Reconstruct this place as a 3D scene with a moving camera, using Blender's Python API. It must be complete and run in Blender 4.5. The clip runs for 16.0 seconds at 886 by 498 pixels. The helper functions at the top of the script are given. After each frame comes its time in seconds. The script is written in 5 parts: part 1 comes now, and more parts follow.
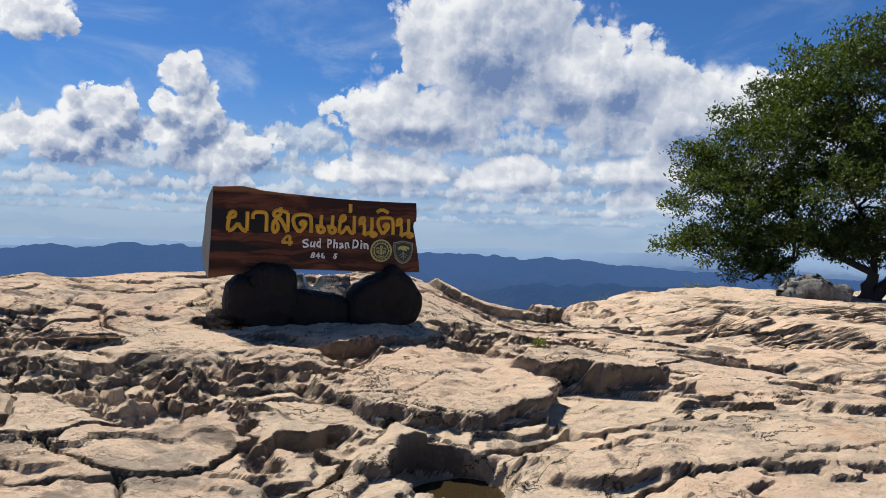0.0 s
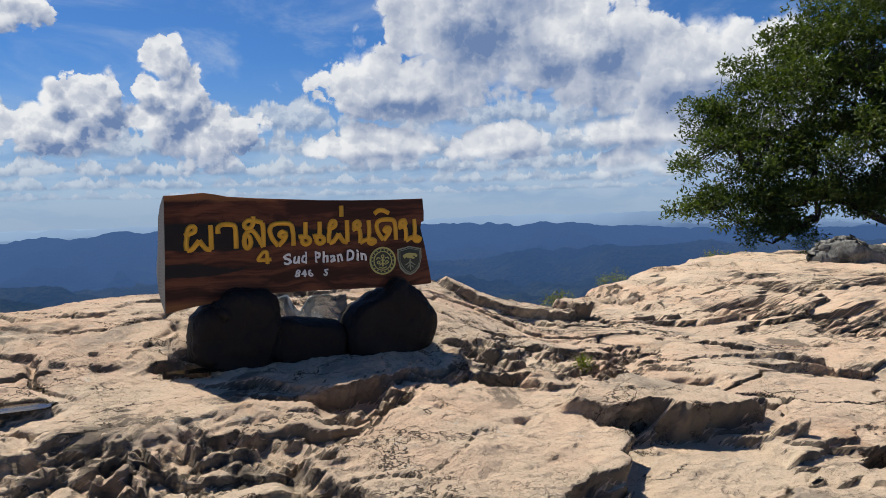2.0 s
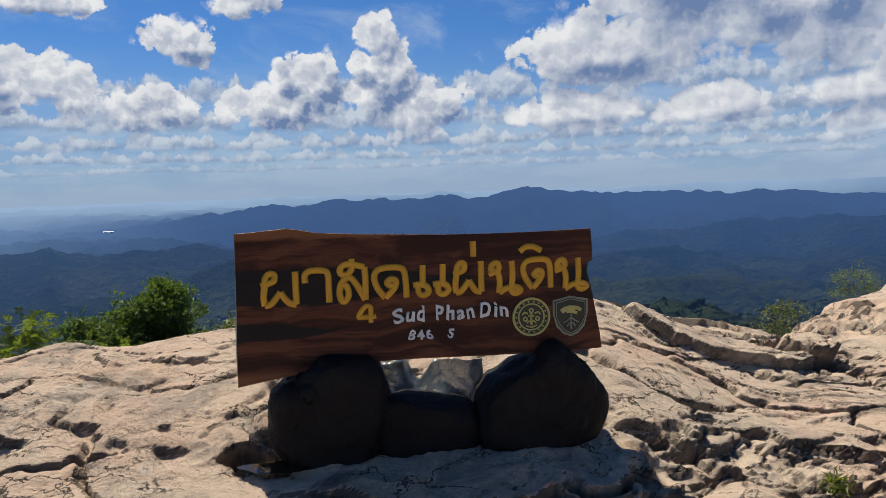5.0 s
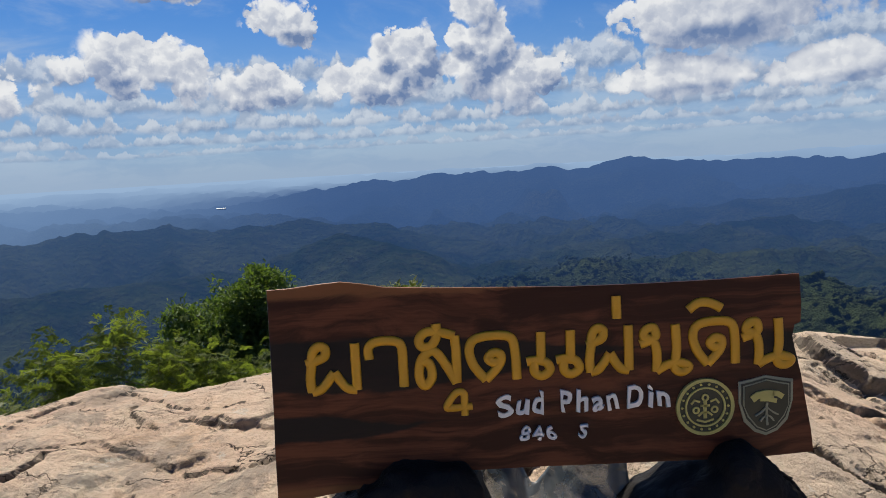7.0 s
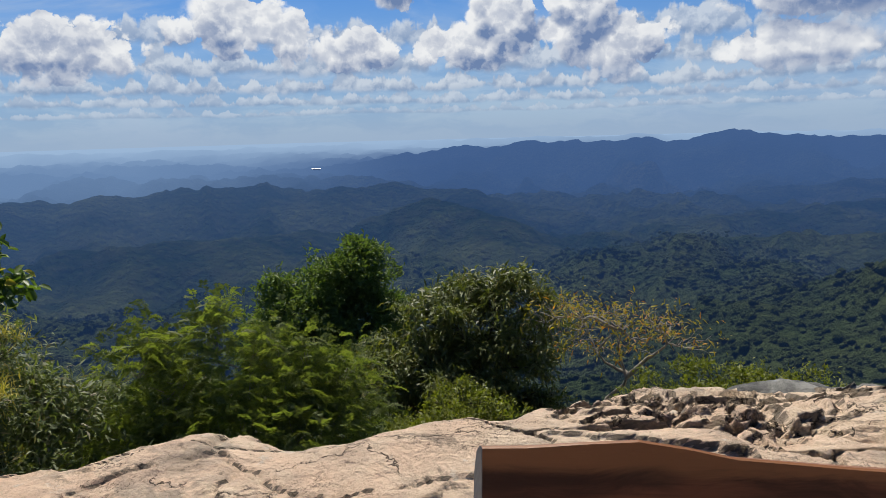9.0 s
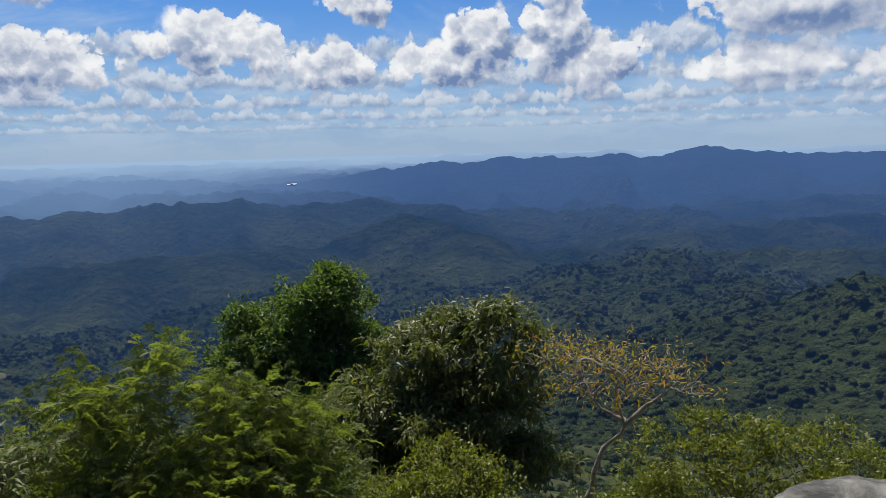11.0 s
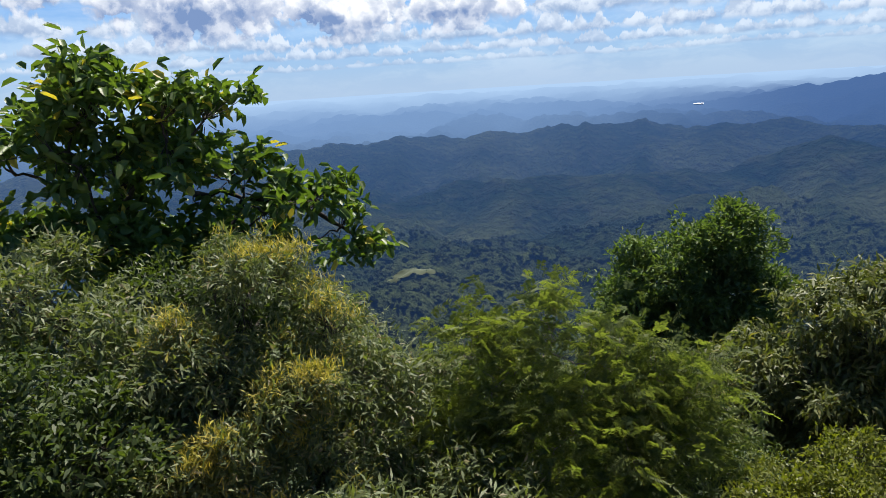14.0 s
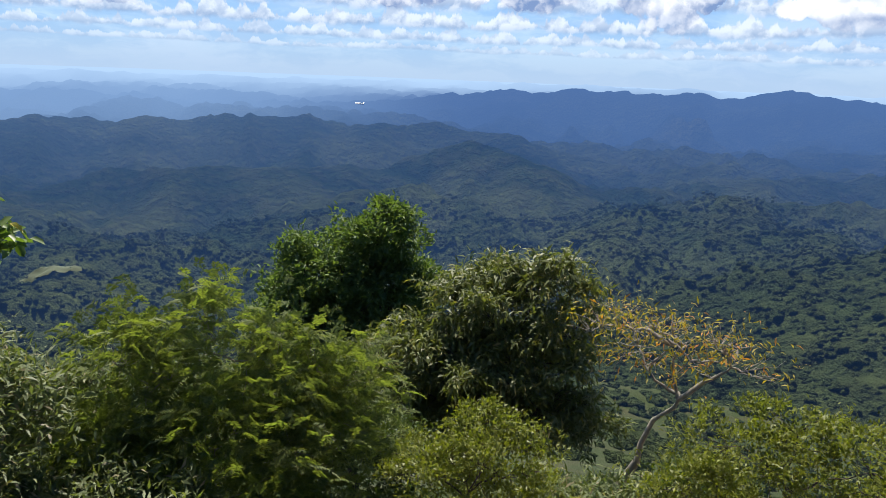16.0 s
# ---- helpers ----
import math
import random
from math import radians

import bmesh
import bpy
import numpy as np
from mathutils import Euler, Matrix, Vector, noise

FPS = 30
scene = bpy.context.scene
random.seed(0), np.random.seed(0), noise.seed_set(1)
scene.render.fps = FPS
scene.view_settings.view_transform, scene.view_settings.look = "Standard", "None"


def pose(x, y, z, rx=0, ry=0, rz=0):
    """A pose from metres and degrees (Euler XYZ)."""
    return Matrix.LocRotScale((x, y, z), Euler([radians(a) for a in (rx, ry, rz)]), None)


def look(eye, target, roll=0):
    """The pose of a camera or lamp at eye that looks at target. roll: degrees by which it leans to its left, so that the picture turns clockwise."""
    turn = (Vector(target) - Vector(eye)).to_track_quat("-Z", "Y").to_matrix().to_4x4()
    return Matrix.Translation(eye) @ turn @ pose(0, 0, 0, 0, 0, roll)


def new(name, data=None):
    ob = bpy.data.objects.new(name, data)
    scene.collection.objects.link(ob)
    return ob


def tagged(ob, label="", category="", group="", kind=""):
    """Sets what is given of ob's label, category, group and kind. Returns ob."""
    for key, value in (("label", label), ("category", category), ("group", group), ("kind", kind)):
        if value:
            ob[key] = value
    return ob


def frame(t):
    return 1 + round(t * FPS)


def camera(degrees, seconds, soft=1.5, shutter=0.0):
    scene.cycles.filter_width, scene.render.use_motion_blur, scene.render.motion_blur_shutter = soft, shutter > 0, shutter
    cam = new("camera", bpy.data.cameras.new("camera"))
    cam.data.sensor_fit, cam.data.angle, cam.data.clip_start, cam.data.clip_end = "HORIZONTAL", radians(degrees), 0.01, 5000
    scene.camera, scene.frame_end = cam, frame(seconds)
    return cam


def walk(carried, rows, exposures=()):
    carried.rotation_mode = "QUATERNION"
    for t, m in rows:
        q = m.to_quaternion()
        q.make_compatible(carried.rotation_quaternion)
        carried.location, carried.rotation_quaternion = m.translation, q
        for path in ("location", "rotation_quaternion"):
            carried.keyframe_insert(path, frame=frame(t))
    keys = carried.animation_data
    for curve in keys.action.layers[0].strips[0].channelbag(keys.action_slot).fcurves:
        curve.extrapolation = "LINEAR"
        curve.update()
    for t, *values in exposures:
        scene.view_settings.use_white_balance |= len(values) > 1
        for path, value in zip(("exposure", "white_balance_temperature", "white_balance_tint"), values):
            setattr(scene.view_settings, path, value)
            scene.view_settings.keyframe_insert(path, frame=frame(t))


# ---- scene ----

def smooth01(a, b, v):
    s = np.clip((np.asarray(v, float) - a) / (b - a), 0, 1)
    return s * s * (3 - 2 * s)


# ---- camera ----
PATH = [
    (0.0, -1.748, -6.521, 0.860, -0.76, -1.96, -24.60),
    (0.5, -1.679, -6.068, 0.934, -2.57, -0.14, -23.27),
    (1.0, -1.524, -5.707, 1.010, -2.25, 1.83, -15.10),
    (1.5, -1.474, -5.406, 1.115, -2.58, 1.55, -18.71),
    (2.0, -1.332, -5.220, 1.110, -3.09, 1.44, -25.12),
    (2.5, -1.077, -5.015, 1.168, -3.12, 1.51, -25.16),
    (3.0, -0.900, -4.809, 1.209, -3.34, 1.03, -28.04),
    (3.5, -0.788, -4.563, 1.338, -3.11, 0.96, -29.19),
    (4.0, -0.671, -4.300, 1.330, -3.21, 0.67, -24.38),
    (4.5, -0.526, -4.046, 1.430, -3.17, -3.06, -15.55),
    (4.6, -0.511, -3.997, 1.442, -3.04, -2.47, -13.94),
    (5.0, -0.504, -3.796, 1.475, -5.19, 1.80, -9.44),
    (5.2, -0.524, -3.675, 1.513, -5.47, 4.18, -6.40),
    (7.3, -0.378, -2.350, 1.684, -7.05, 2.63, -0.42),
    (7.5, -0.407, -2.225, 1.693, -6.77, 2.52, 1.27),
    (8.0, -0.504, -1.801, 1.711, -5.79, 3.35, 10.90),
    (8.5, -0.697, -1.471, 1.727, -6.40, 2.48, 12.14),
    (8.9, -0.858, -1.208, 1.775, -9.32, 1.38, 5.80),
    (9.0, -0.897, -1.144, 1.777, -9.34, 1.47, 5.53),
    (9.2, -0.973, -1.019, 1.750, -6.62, 1.03, 5.56),
    (11.3, -1.082, 0.252, 1.905, -8.25, 1.51, 3.44),
    (11.5, -1.112, 0.380, 1.920, -8.18, 1.75, 3.46),
    (12.0, -1.155, 0.627, 2.025, -8.10, 1.80, 3.44),
    (12.5, -1.162, 0.626, 2.088, -7.27, 3.32, 13.56),
    (13.0, -1.053, 0.664, 2.104, -6.97, 3.60, 29.94),
    (13.5, -1.090, 0.670, 2.088, -10.59, 2.97, 34.40),
    (14.0, -1.187, 0.665, 2.068, -13.06, 3.43, 34.43),
    (14.5, -1.228, 0.644, 2.043, -15.60, 3.67, 34.49),
    (15.0, -1.252, 0.649, 2.041, -15.87, 2.69, 31.85),
    (15.5, -1.228, 0.653, 2.059, -15.40, -0.17, 20.65),
    (16.0, -1.074, 0.604, 2.135, -13.88, -2.19, 9.15),
]
cam = camera(62.81, 16.0, soft=0.6)
walk(cam, [(t, pose(x, y, z, 90 + pitch, roll, yaw)) for t, x, y, z, pitch, roll, yaw in PATH],
     exposures=[(0.0, 0.42), (2.0, 0.34), (5.0, 0.27), (8.0, 0.33), (11.0, 0.42), (12.9, 0.52), (13.6, 0.66), (14.5, 1.08), (15.2, 1.2), (16.0, 0.98)])

# ---- world and sun ----
SUN_AZ, SUN_EL = 24.0, 60.0          # degrees left of +y, and above the horizon
sun_way = Vector((-math.sin(radians(SUN_AZ)) * math.cos(radians(SUN_EL)),
                  math.cos(radians(SUN_AZ)) * math.cos(radians(SUN_EL)), math.sin(radians(SUN_EL))))
sun_data = bpy.data.lights.new("sun", "SUN")
sun_data.energy, sun_data.angle, sun_data.color = 5.0, radians(0.53), (1.0, 0.93, 0.82)
sun = new("sun", sun_data)
sun.matrix_world = look((0, 0, 60), Vector((0, 0, 60)) - sun_way)


class Nodes:
    """Short hand for building a node tree."""

    def __init__(self, tree):
        self.t = tree
        tree.nodes.clear()

    def node(self, kind, operation=None, feature=None):
        n = self.t.nodes.new(kind)
        if operation:
            n.operation = operation
        if feature:
            n.feature = feature
        return n

    def put(self, sock, v):
        if isinstance(v, bpy.types.NodeSocket):
            self.t.links.new(v, sock)
        elif v is not None:
            if sock.type == "RGBA" and len(v) == 3:
                v = (*v, 1)
            sock.default_value = v

    def m(self, op, a, b=None, c=None, clamp=False):
        n = self.node("ShaderNodeMath", op)
        n.use_clamp = clamp
        for s, v in zip(n.inputs, (a, b, c)):
            self.put(s, v)
        return n.outputs[0]

    def v(self, op, a, b=None, out=0):
        n = self.node("ShaderNodeVectorMath", operation=op)
        self.put(n.inputs[0], a)
        if b is not None:
            self.put(n.inputs[3 if op == "SCALE" else 1], b)
        return n.outputs[out]

    def xyz(self, a, b, c):
        n = self.node("ShaderNodeCombineXYZ")
        for s, v in zip(n.inputs, (a, b, c)):
            self.put(s, v)
        return n.outputs[0]

    def sep(self, a):
        n = self.node("ShaderNodeSeparateXYZ")
        self.put(n.inputs[0], a)
        return n.outputs

    def noise(self, vec, scale, detail=4, rough=0.55, lac=2.0, dist=0.0, out=0):
        n = self.node("ShaderNodeTexNoise")
        self.put(n.inputs["Vector"], vec)
        for k, v in (("Scale", scale), ("Detail", detail), ("Roughness", rough), ("Lacunarity", lac), ("Distortion", dist)):
            self.put(n.inputs[k], v)
        return n.outputs[out]

    def voronoi(self, vec, scale, feature="F1", out="Distance", rnd=1.0, dims="3D"):
        n = self.node("ShaderNodeTexVoronoi", feature=feature)
        n.voronoi_dimensions = dims
        self.put(n.inputs["Vector"], vec)
        self.put(n.inputs["Scale"], scale)
        self.put(n.inputs["Randomness"], rnd)
        return n.outputs[out]

    def mix(self, fac, a, b, kind="MIX"):
        n = self.node("ShaderNodeMix")
        n.data_type, n.blend_type = "RGBA", kind
        for k, v in ((0, fac), (6, a), (7, b)):
            self.put(n.inputs[k], v)
        return n.outputs[2]

    def step(self, v, a, b, lo=0.0, hi=1.0):
        n = self.node("ShaderNodeMapRange")
        n.interpolation_type = "SMOOTHSTEP"
        for k, w in enumerate((v, a, b, lo, hi)):
            self.put(n.inputs[k], w)
        return n.outputs[0]

    def bump(self, height, strength, dist):
        n = self.node("ShaderNodeBump")
        self.put(n.inputs["Height"], height)
        n.inputs["Strength"].default_value, n.inputs["Distance"].default_value = strength, dist
        return n.outputs[0]


def sky_world():
    """Blue sky with heaps of fair-weather cloud, thicker towards the horizon."""
    world = bpy.data.worlds.new("sky")
    scene.world = world
    world.use_nodes = True
    k = Nodes(world.node_tree)
    sky = k.node("ShaderNodeTexSky")
    sky.sky_type, sky.sun_disc, sky.sun_elevation, sky.sun_rotation = "NISHITA", False, radians(SUN_EL), radians(-SUN_AZ)
    sky.altitude, sky.air_density, sky.dust_density, sky.ozone_density = 850.0, 1.0, 0.6, 3.0
    way = k.v("NORMALIZE", k.node("ShaderNodeTexCoord").outputs["Generated"])
    x, y, z = k.sep(way)
    az = k.m("MULTIPLY", k.m("ARCTAN2", k.m("MULTIPLY", x, -1.0), y), 57.2958)
    el = k.m("MULTIPLY", k.m("ARCSINE", z), 57.2958)
    flat = k.xyz(az, el, 0.0)

    # great heaps: azimuth, elevation, half width, half height (degrees)
    heaps = [(-4.3, 11.4, 1.5, 2.1), (-5.2, 8.4, 2.6, 3.0), (-7.6, 5.6, 4.4, 2.4), (0.6, 7.6, 3.0, 2.6), (3.2, 6.0, 4.6, 2.0), (-3.5, 9.4, 1.5, 1.1), (-6.3, 9.8, 1.2, 1.1), (-3.0, 7.0, 1.9, 1.5), (-0.8, 9.2, 1.4, 1.3), (2.2, 8.7, 1.5, 1.2),
             (-28.0, 15.0, 8.6, 7.2), (-22.0, 9.4, 7.5, 3.0), (-36.0, 12.0, 8.0, 4.8), (-45.0, 9.4, 11.0, 4.0), (-44.0, 5.6, 9.0, 1.8),
             (5.2, 14.2, 2.8, 1.7), (9.7, 10.7, 2.9, 1.7), (12.2, 5.9, 3.4, 1.9), (21.0, 7.8, 5.0, 2.4), (16.8, 6.9, 1.6, 2.0)]
    heaps2 = [(36.5, 11.8, 6.8, 2.8), (33.0, 6.2, 6.0, 2.4), (42.0, 5.8, 5.5, 2.6), (18.5, 13.2, 5.6, 1.3), (52.0, 7.0, 8.0, 3.6),
              (-29.6, 4.9, 4.4, 1.6), (-20.0, 5.2, 5.5, 1.7), (-39.5, 3.2, 2.8, 1.2), (66.0, 10.0, 9.0, 4.0), (-70.0, 9.0, 11.0, 5.0)]

    def heap_field(p):
        warp = k.v("SUBTRACT", k.noise(p, 0.22, 4, 0.55, out=1), (0.5, 0.5, 0.5))
        q = k.v("ADD", p, k.v("MULTIPLY", warp, (2.8, 2.0, 0)))
        best = None
        for a, e, w, h in heaps + heaps2:
            r = k.v("LENGTH", k.v("DIVIDE", k.v("SUBTRACT", q, (a, e, 0)), (w, h, 1)), out=1)
            best = r if best is None else k.m("SMOOTH_MIN", best, r, 0.16)
        return k.m("SUBTRACT", 0.92, best)

    def curd_field(p):
        """Round billows upon billows, creased where they meet."""
        jig = k.v("MULTIPLY", k.v("SUBTRACT", k.noise(p, 0.8, 5, 0.6, out=1), (0.5, 0.5, 0.5)), (1.7, 1.7, 0))
        p2 = k.v("ADD", p, jig)
        total = k.m("MULTIPLY", k.m("SUBTRACT", k.noise(p, 1.6, 6, 0.62), 0.5), 0.30)
        for scale, amp in ((0.42, 0.80), (1.05, 0.40), (2.6, 0.13)):
            d = k.voronoi(p2, scale, dims="2D")
            total = k.m("ADD", total, k.m("MULTIPLY", k.m("SUBTRACT", 0.22, k.m("MULTIPLY", d, d)), amp))
        return total

    side = k.step(k.m("SUBTRACT", SUN_AZ, az), -30.0, 30.0, -1.0, 1.0)
    heap = heap_field(flat)
    heap_up = heap_field(k.v("ADD", flat, k.xyz(k.m("MULTIPLY", side, 0.7), 1.5, 0.0)))
    curd = curd_field(flat)
    curd_up = curd_field(k.v("ADD", flat, k.xyz(k.m("MULTIPLY", side, 0.30), 0.55, 0.0)))
    relief = k.step(k.m("SUBTRACT", curd, curd_up), -0.24, 0.30)
    wisp = k.m("SUBTRACT", k.noise(k.v("MULTIPLY", flat, (0.06, 0.17, 1)), 1.0, 7, 0.62, dist=0.6), 0.52)
    ragged = k.noise(flat, 0.35, 3, 0.5)
    crisp = k.step(az, -24.0, -9.0, 0.5, 1.0)             # broad soft masses on one side, heaped towers on the other
    f0 = k.m("ADD", heap, k.m("MULTIPLY", curd, k.m("MULTIPLY", crisp, 0.95)))
    cover = k.step(f0, k.step(ragged, 0.45, 0.70, -0.03, -0.28), k.step(ragged, 0.45, 0.70, 0.07, 0.30))
    high = k.step(k.m("SUBTRACT", heap, heap_up), -0.30, 0.42)
    body = k.step(f0, 0.05, 0.75)
    bright = k.m("ADD", k.m("MULTIPLY", high, 0.66), k.m("ADD", k.m("MULTIPLY", k.m("SUBTRACT", relief, 0.45), k.m("MULTIPLY", crisp, 0.52)), k.m("MULTIPLY", k.m("SUBTRACT", 1.0, body), 0.34)), clamp=True)
    bright = k.m("ADD", bright, k.m("MULTIPLY", k.m("SUBTRACT", ragged, 0.53), 1.2), clamp=True)
    cloud = k.mix(bright, (0.120, 0.182, 0.325), (0.66, 0.67, 0.68))

    def cloud_row(under, base, tall, freq, seed, strength):
        """A row of flat-bottomed cumulus seen edge on, one behind the other towards the horizon."""
        line = k.m("ADD", base, k.m("MULTIPLY", k.m("SUBTRACT", k.noise(k.xyz(k.m("MULTIPLY", az, 0.12), seed, 0.0), 1.0, 2), 0.5), tall * 1.3))
        up = k.m("SUBTRACT", el, line)
        top = k.m("MULTIPLY", k.m("SUBTRACT", k.noise(k.xyz(k.m("MULTIPLY", az, freq), seed + 5.0, 0.0), 1.0, 5, 0.6), 0.38), tall * 6.5)
        inside = k.m("ADD", k.m("SUBTRACT", top, up), k.m("MULTIPLY", curd, tall * 0.9))
        mask = k.m("MULTIPLY", k.step(inside, -0.06 * tall, 0.22 * tall), k.step(k.m("ADD", up, k.m("MULTIPLY", curd, tall * 0.5)), -0.35 * tall, 0.10 * tall))
        glow = k.m("ADD", k.m("MULTIPLY", k.step(up, -0.3 * tall, 0.6 * tall, 0.25, 0.9), 0.85), k.m("MULTIPLY", k.m("SUBTRACT", relief, 0.45), 0.7), clamp=True)
        return k.mix(k.m("MULTIPLY", mask, strength), under, k.mix(glow, (0.160, 0.230, 0.360), (0.47, 0.515, 0.575)))

    # the clear part: deep blue above, paler to the horizon
    clear = k.mix(1.0, sky.outputs[0], (0.024, 0.045, 0.071), "MULTIPLY")
    streaks = k.noise(k.v("ADD", k.v("MULTIPLY", flat, (0.10, 0.55, 1)), k.v("SCALE", k.noise(flat, 0.3, 3, 0.5, out=1), 0.8)), 1.0, 5, 0.6)
    veil = k.m("MULTIPLY", k.step(wisp, -0.06, 0.20), k.step(el, 20.0, 10.0, 0.16, 0.75))
    clear = k.mix(veil, clear, (0.36, 0.44, 0.56))
    pale = k.step(el, 12.0, 1.5)
    clear = k.mix(k.m("MULTIPLY", pale, 0.78), clear, k.mix(k.step(streaks, 0.40, 0.62), (0.220, 0.320, 0.48), (0.33, 0.415, 0.53)))
    for row in ((1.4, 0.40, 0.70, 3.0, 0.55), (2.2, 0.65, 0.50, 11.0, 0.70), (3.2, 1.0, 0.36, 23.0, 0.85), (4.6, 1.5, 0.26, 37.0, 0.9), (6.7, 1.7, 0.18, 51.0, 0.85)):
        clear = cloud_row(clear, *row)
    both = k.mix(k.m("MULTIPLY", cover, k.step(el, 1.5, 5.0, 0.35, 1.0)), clear, cloud)
    both = k.mix(k.step(el, 2.6, -0.8, 0.0, 0.85), both, (0.255, 0.340, 0.46))
    bg = k.node("ShaderNodeBackground")
    k.put(bg.inputs[0], both)
    bg.inputs[1].default_value = 1.0
    k.put(k.node("ShaderNodeOutputWorld").inputs[0], bg.outputs[0])
    world.cycles.sampling_method, world.cycles.sample_map_resolution = "MANUAL", 512


sky_world()


# ---- materials ----
def material(name):
    mat = bpy.data.materials.new(name)
    mat.use_nodes = True
    return mat, Nodes(mat.node_tree)


def principled(k, color, rough=0.8, normal=None, metal=0.0, spec=0.5):
    n = k.node("ShaderNodeBsdfPrincipled")
    k.put(n.inputs["Base Color"], color)
    k.put(n.inputs["Roughness"], rough)
    k.put(n.inputs["Metallic"], metal)
    k.put(n.inputs["Specular IOR Level"], spec)
    if normal is not None:
        k.put(n.inputs["Normal"], normal)
    return n


def finish(k, shader):
    k.put(k.node("ShaderNodeOutputMaterial").inputs[0], shader.outputs[0] if hasattr(shader, "outputs") else shader)


def rock_material():
    mat, k = material("sandstone")
    p = k.node("ShaderNodeTexCoord").outputs["Object"]
    big = k.noise(p, 0.55, 4, 0.6, dist=0.4)
    mid = k.noise(p, 3.1, 6, 0.65, dist=0.6)
    grain = k.noise(p, 55.0, 6, 0.75)
    fine = k.noise(p, 14.0, 8, 0.7, dist=0.8)
    col = k.mix(k.step(big, 0.36, 0.64), (0.60, 0.475, 0.345), (0.63, 0.452, 0.318))
    col = k.mix(k.m("MULTIPLY", k.step(mid, 0.44, 0.74), 0.6), col, (0.66, 0.55, 0.40))
    rust = k.step(k.noise(k.v("ADD", p, (7, 3, 1)), 0.9, 5, 0.6, dist=0.8), 0.58, 0.74)
    col = k.mix(k.m("MULTIPLY", rust, 0.55), col, (0.48, 0.27, 0.125))
    # grey weathered crust in ragged patches
    crust = k.m("MULTIPLY", k.step(k.noise(p, 2.2, 10, 0.76, dist=0.5), 0.48, 0.60), k.step(k.noise(p, 0.8, 3, 0.6), 0.40, 0.60))
    col = k.mix(k.m("MULTIPLY", crust, 0.6), col, (0.20, 0.185, 0.155))
    lichen = k.step(k.noise(k.v("ADD", p, (3, 11, 4)), 4.5, 8, 0.72), 0.60, 0.68)
    col = k.mix(k.m("MULTIPLY", lichen, 0.6), col, (0.58, 0.55, 0.46))
    stain = k.m("MULTIPLY", k.step(k.noise(k.v("ADD", p, (9, 4, 2)), 1.6, 9, 0.72, dist=0.7), 0.555, 0.61), k.step(k.noise(k.v("ADD", p, (1, 1, 6)), 0.6, 3), 0.42, 0.56))
    col = k.mix(k.m("MULTIPLY", stain, 0.75), col, (0.075, 0.068, 0.058))
    col = k.mix(k.m("MULTIPLY", k.step(grain, 0.48, 0.66), 0.48), col, (0.32, 0.245, 0.165))
    # dark patches of lichen, algae and painted-in shade on broken, steep faces
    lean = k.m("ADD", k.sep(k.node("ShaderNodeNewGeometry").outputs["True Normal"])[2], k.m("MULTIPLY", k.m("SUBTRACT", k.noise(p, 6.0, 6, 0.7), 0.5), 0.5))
    film_and_shade = k.m("MULTIPLY", k.step(lean, 0.50, 0.28), k.step(k.noise(k.v("ADD", p, (4, 6, 2)), 1.1, 5, 0.65), 0.36, 0.50))
    col = k.mix(k.m("MULTIPLY", film_and_shade, 0.75), col, (0.085, 0.078, 0.068))
    speck = k.step(k.noise(k.v("ADD", p, (1, 5, 8)), 22.0, 5, 0.75), 0.60, 0.68)
    col = k.mix(k.m("MULTIPLY", speck, 0.55), col, (0.11, 0.09, 0.065))
    stretch = k.v("MULTIPLY", p, (0.75, 2.0, 2.2))
    crack_at = k.v("ADD", stretch, k.v("SCALE", k.noise(p, 2.6, 5, 0.65, out=1), 0.9))
    crack = k.voronoi(crack_at, 1.5, "DISTANCE_TO_EDGE")
    crack2 = k.voronoi(k.v("ADD", crack_at, k.v("SCALE", k.noise(p, 9.0, 4, 0.65, out=1), 0.35)), 6.0, "DISTANCE_TO_EDGE")
    gate = k.step(k.noise(k.v("ADD", p, (5, 2, 9)), 1.3, 4, 0.6), 0.46, 0.55)
    gate2 = k.step(k.noise(k.v("ADD", p, (2, 8, 3)), 1.7, 4, 0.6), 0.52, 0.62)
    cut = k.m("MAXIMUM", k.m("MULTIPLY", k.step(crack, 0.020, 0.003), gate), k.m("MULTIPLY", k.step(crack2, 0.030, 0.004), k.m("MULTIPLY", gate2, 0.75)))
    col = k.mix(k.m("MULTIPLY", cut, 0.85), col, (0.05, 0.04, 0.03))
    comb = k.noise(k.v("ADD", k.v("MULTIPLY", p, (9.0, 30.0, 30.0)), k.v("SCALE", k.noise(p, 3.0, 4, 0.6, out=1), 14.0)), 1.0, 4, 0.6)
    h = k.m("ADD", k.m("MULTIPLY", fine, 0.85), k.m("MULTIPLY", mid, 0.5))
    h = k.m("SUBTRACT", h, k.m("MULTIPLY", cut, 0.6))
    h = k.m("ADD", h, k.m("MULTIPLY", comb, 0.22))
    h = k.m("ADD", h, k.m("ADD", k.m("MULTIPLY", grain, 0.22), k.m("MULTIPLY", speck, -0.12)))
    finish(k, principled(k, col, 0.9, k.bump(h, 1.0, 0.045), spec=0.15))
    return mat


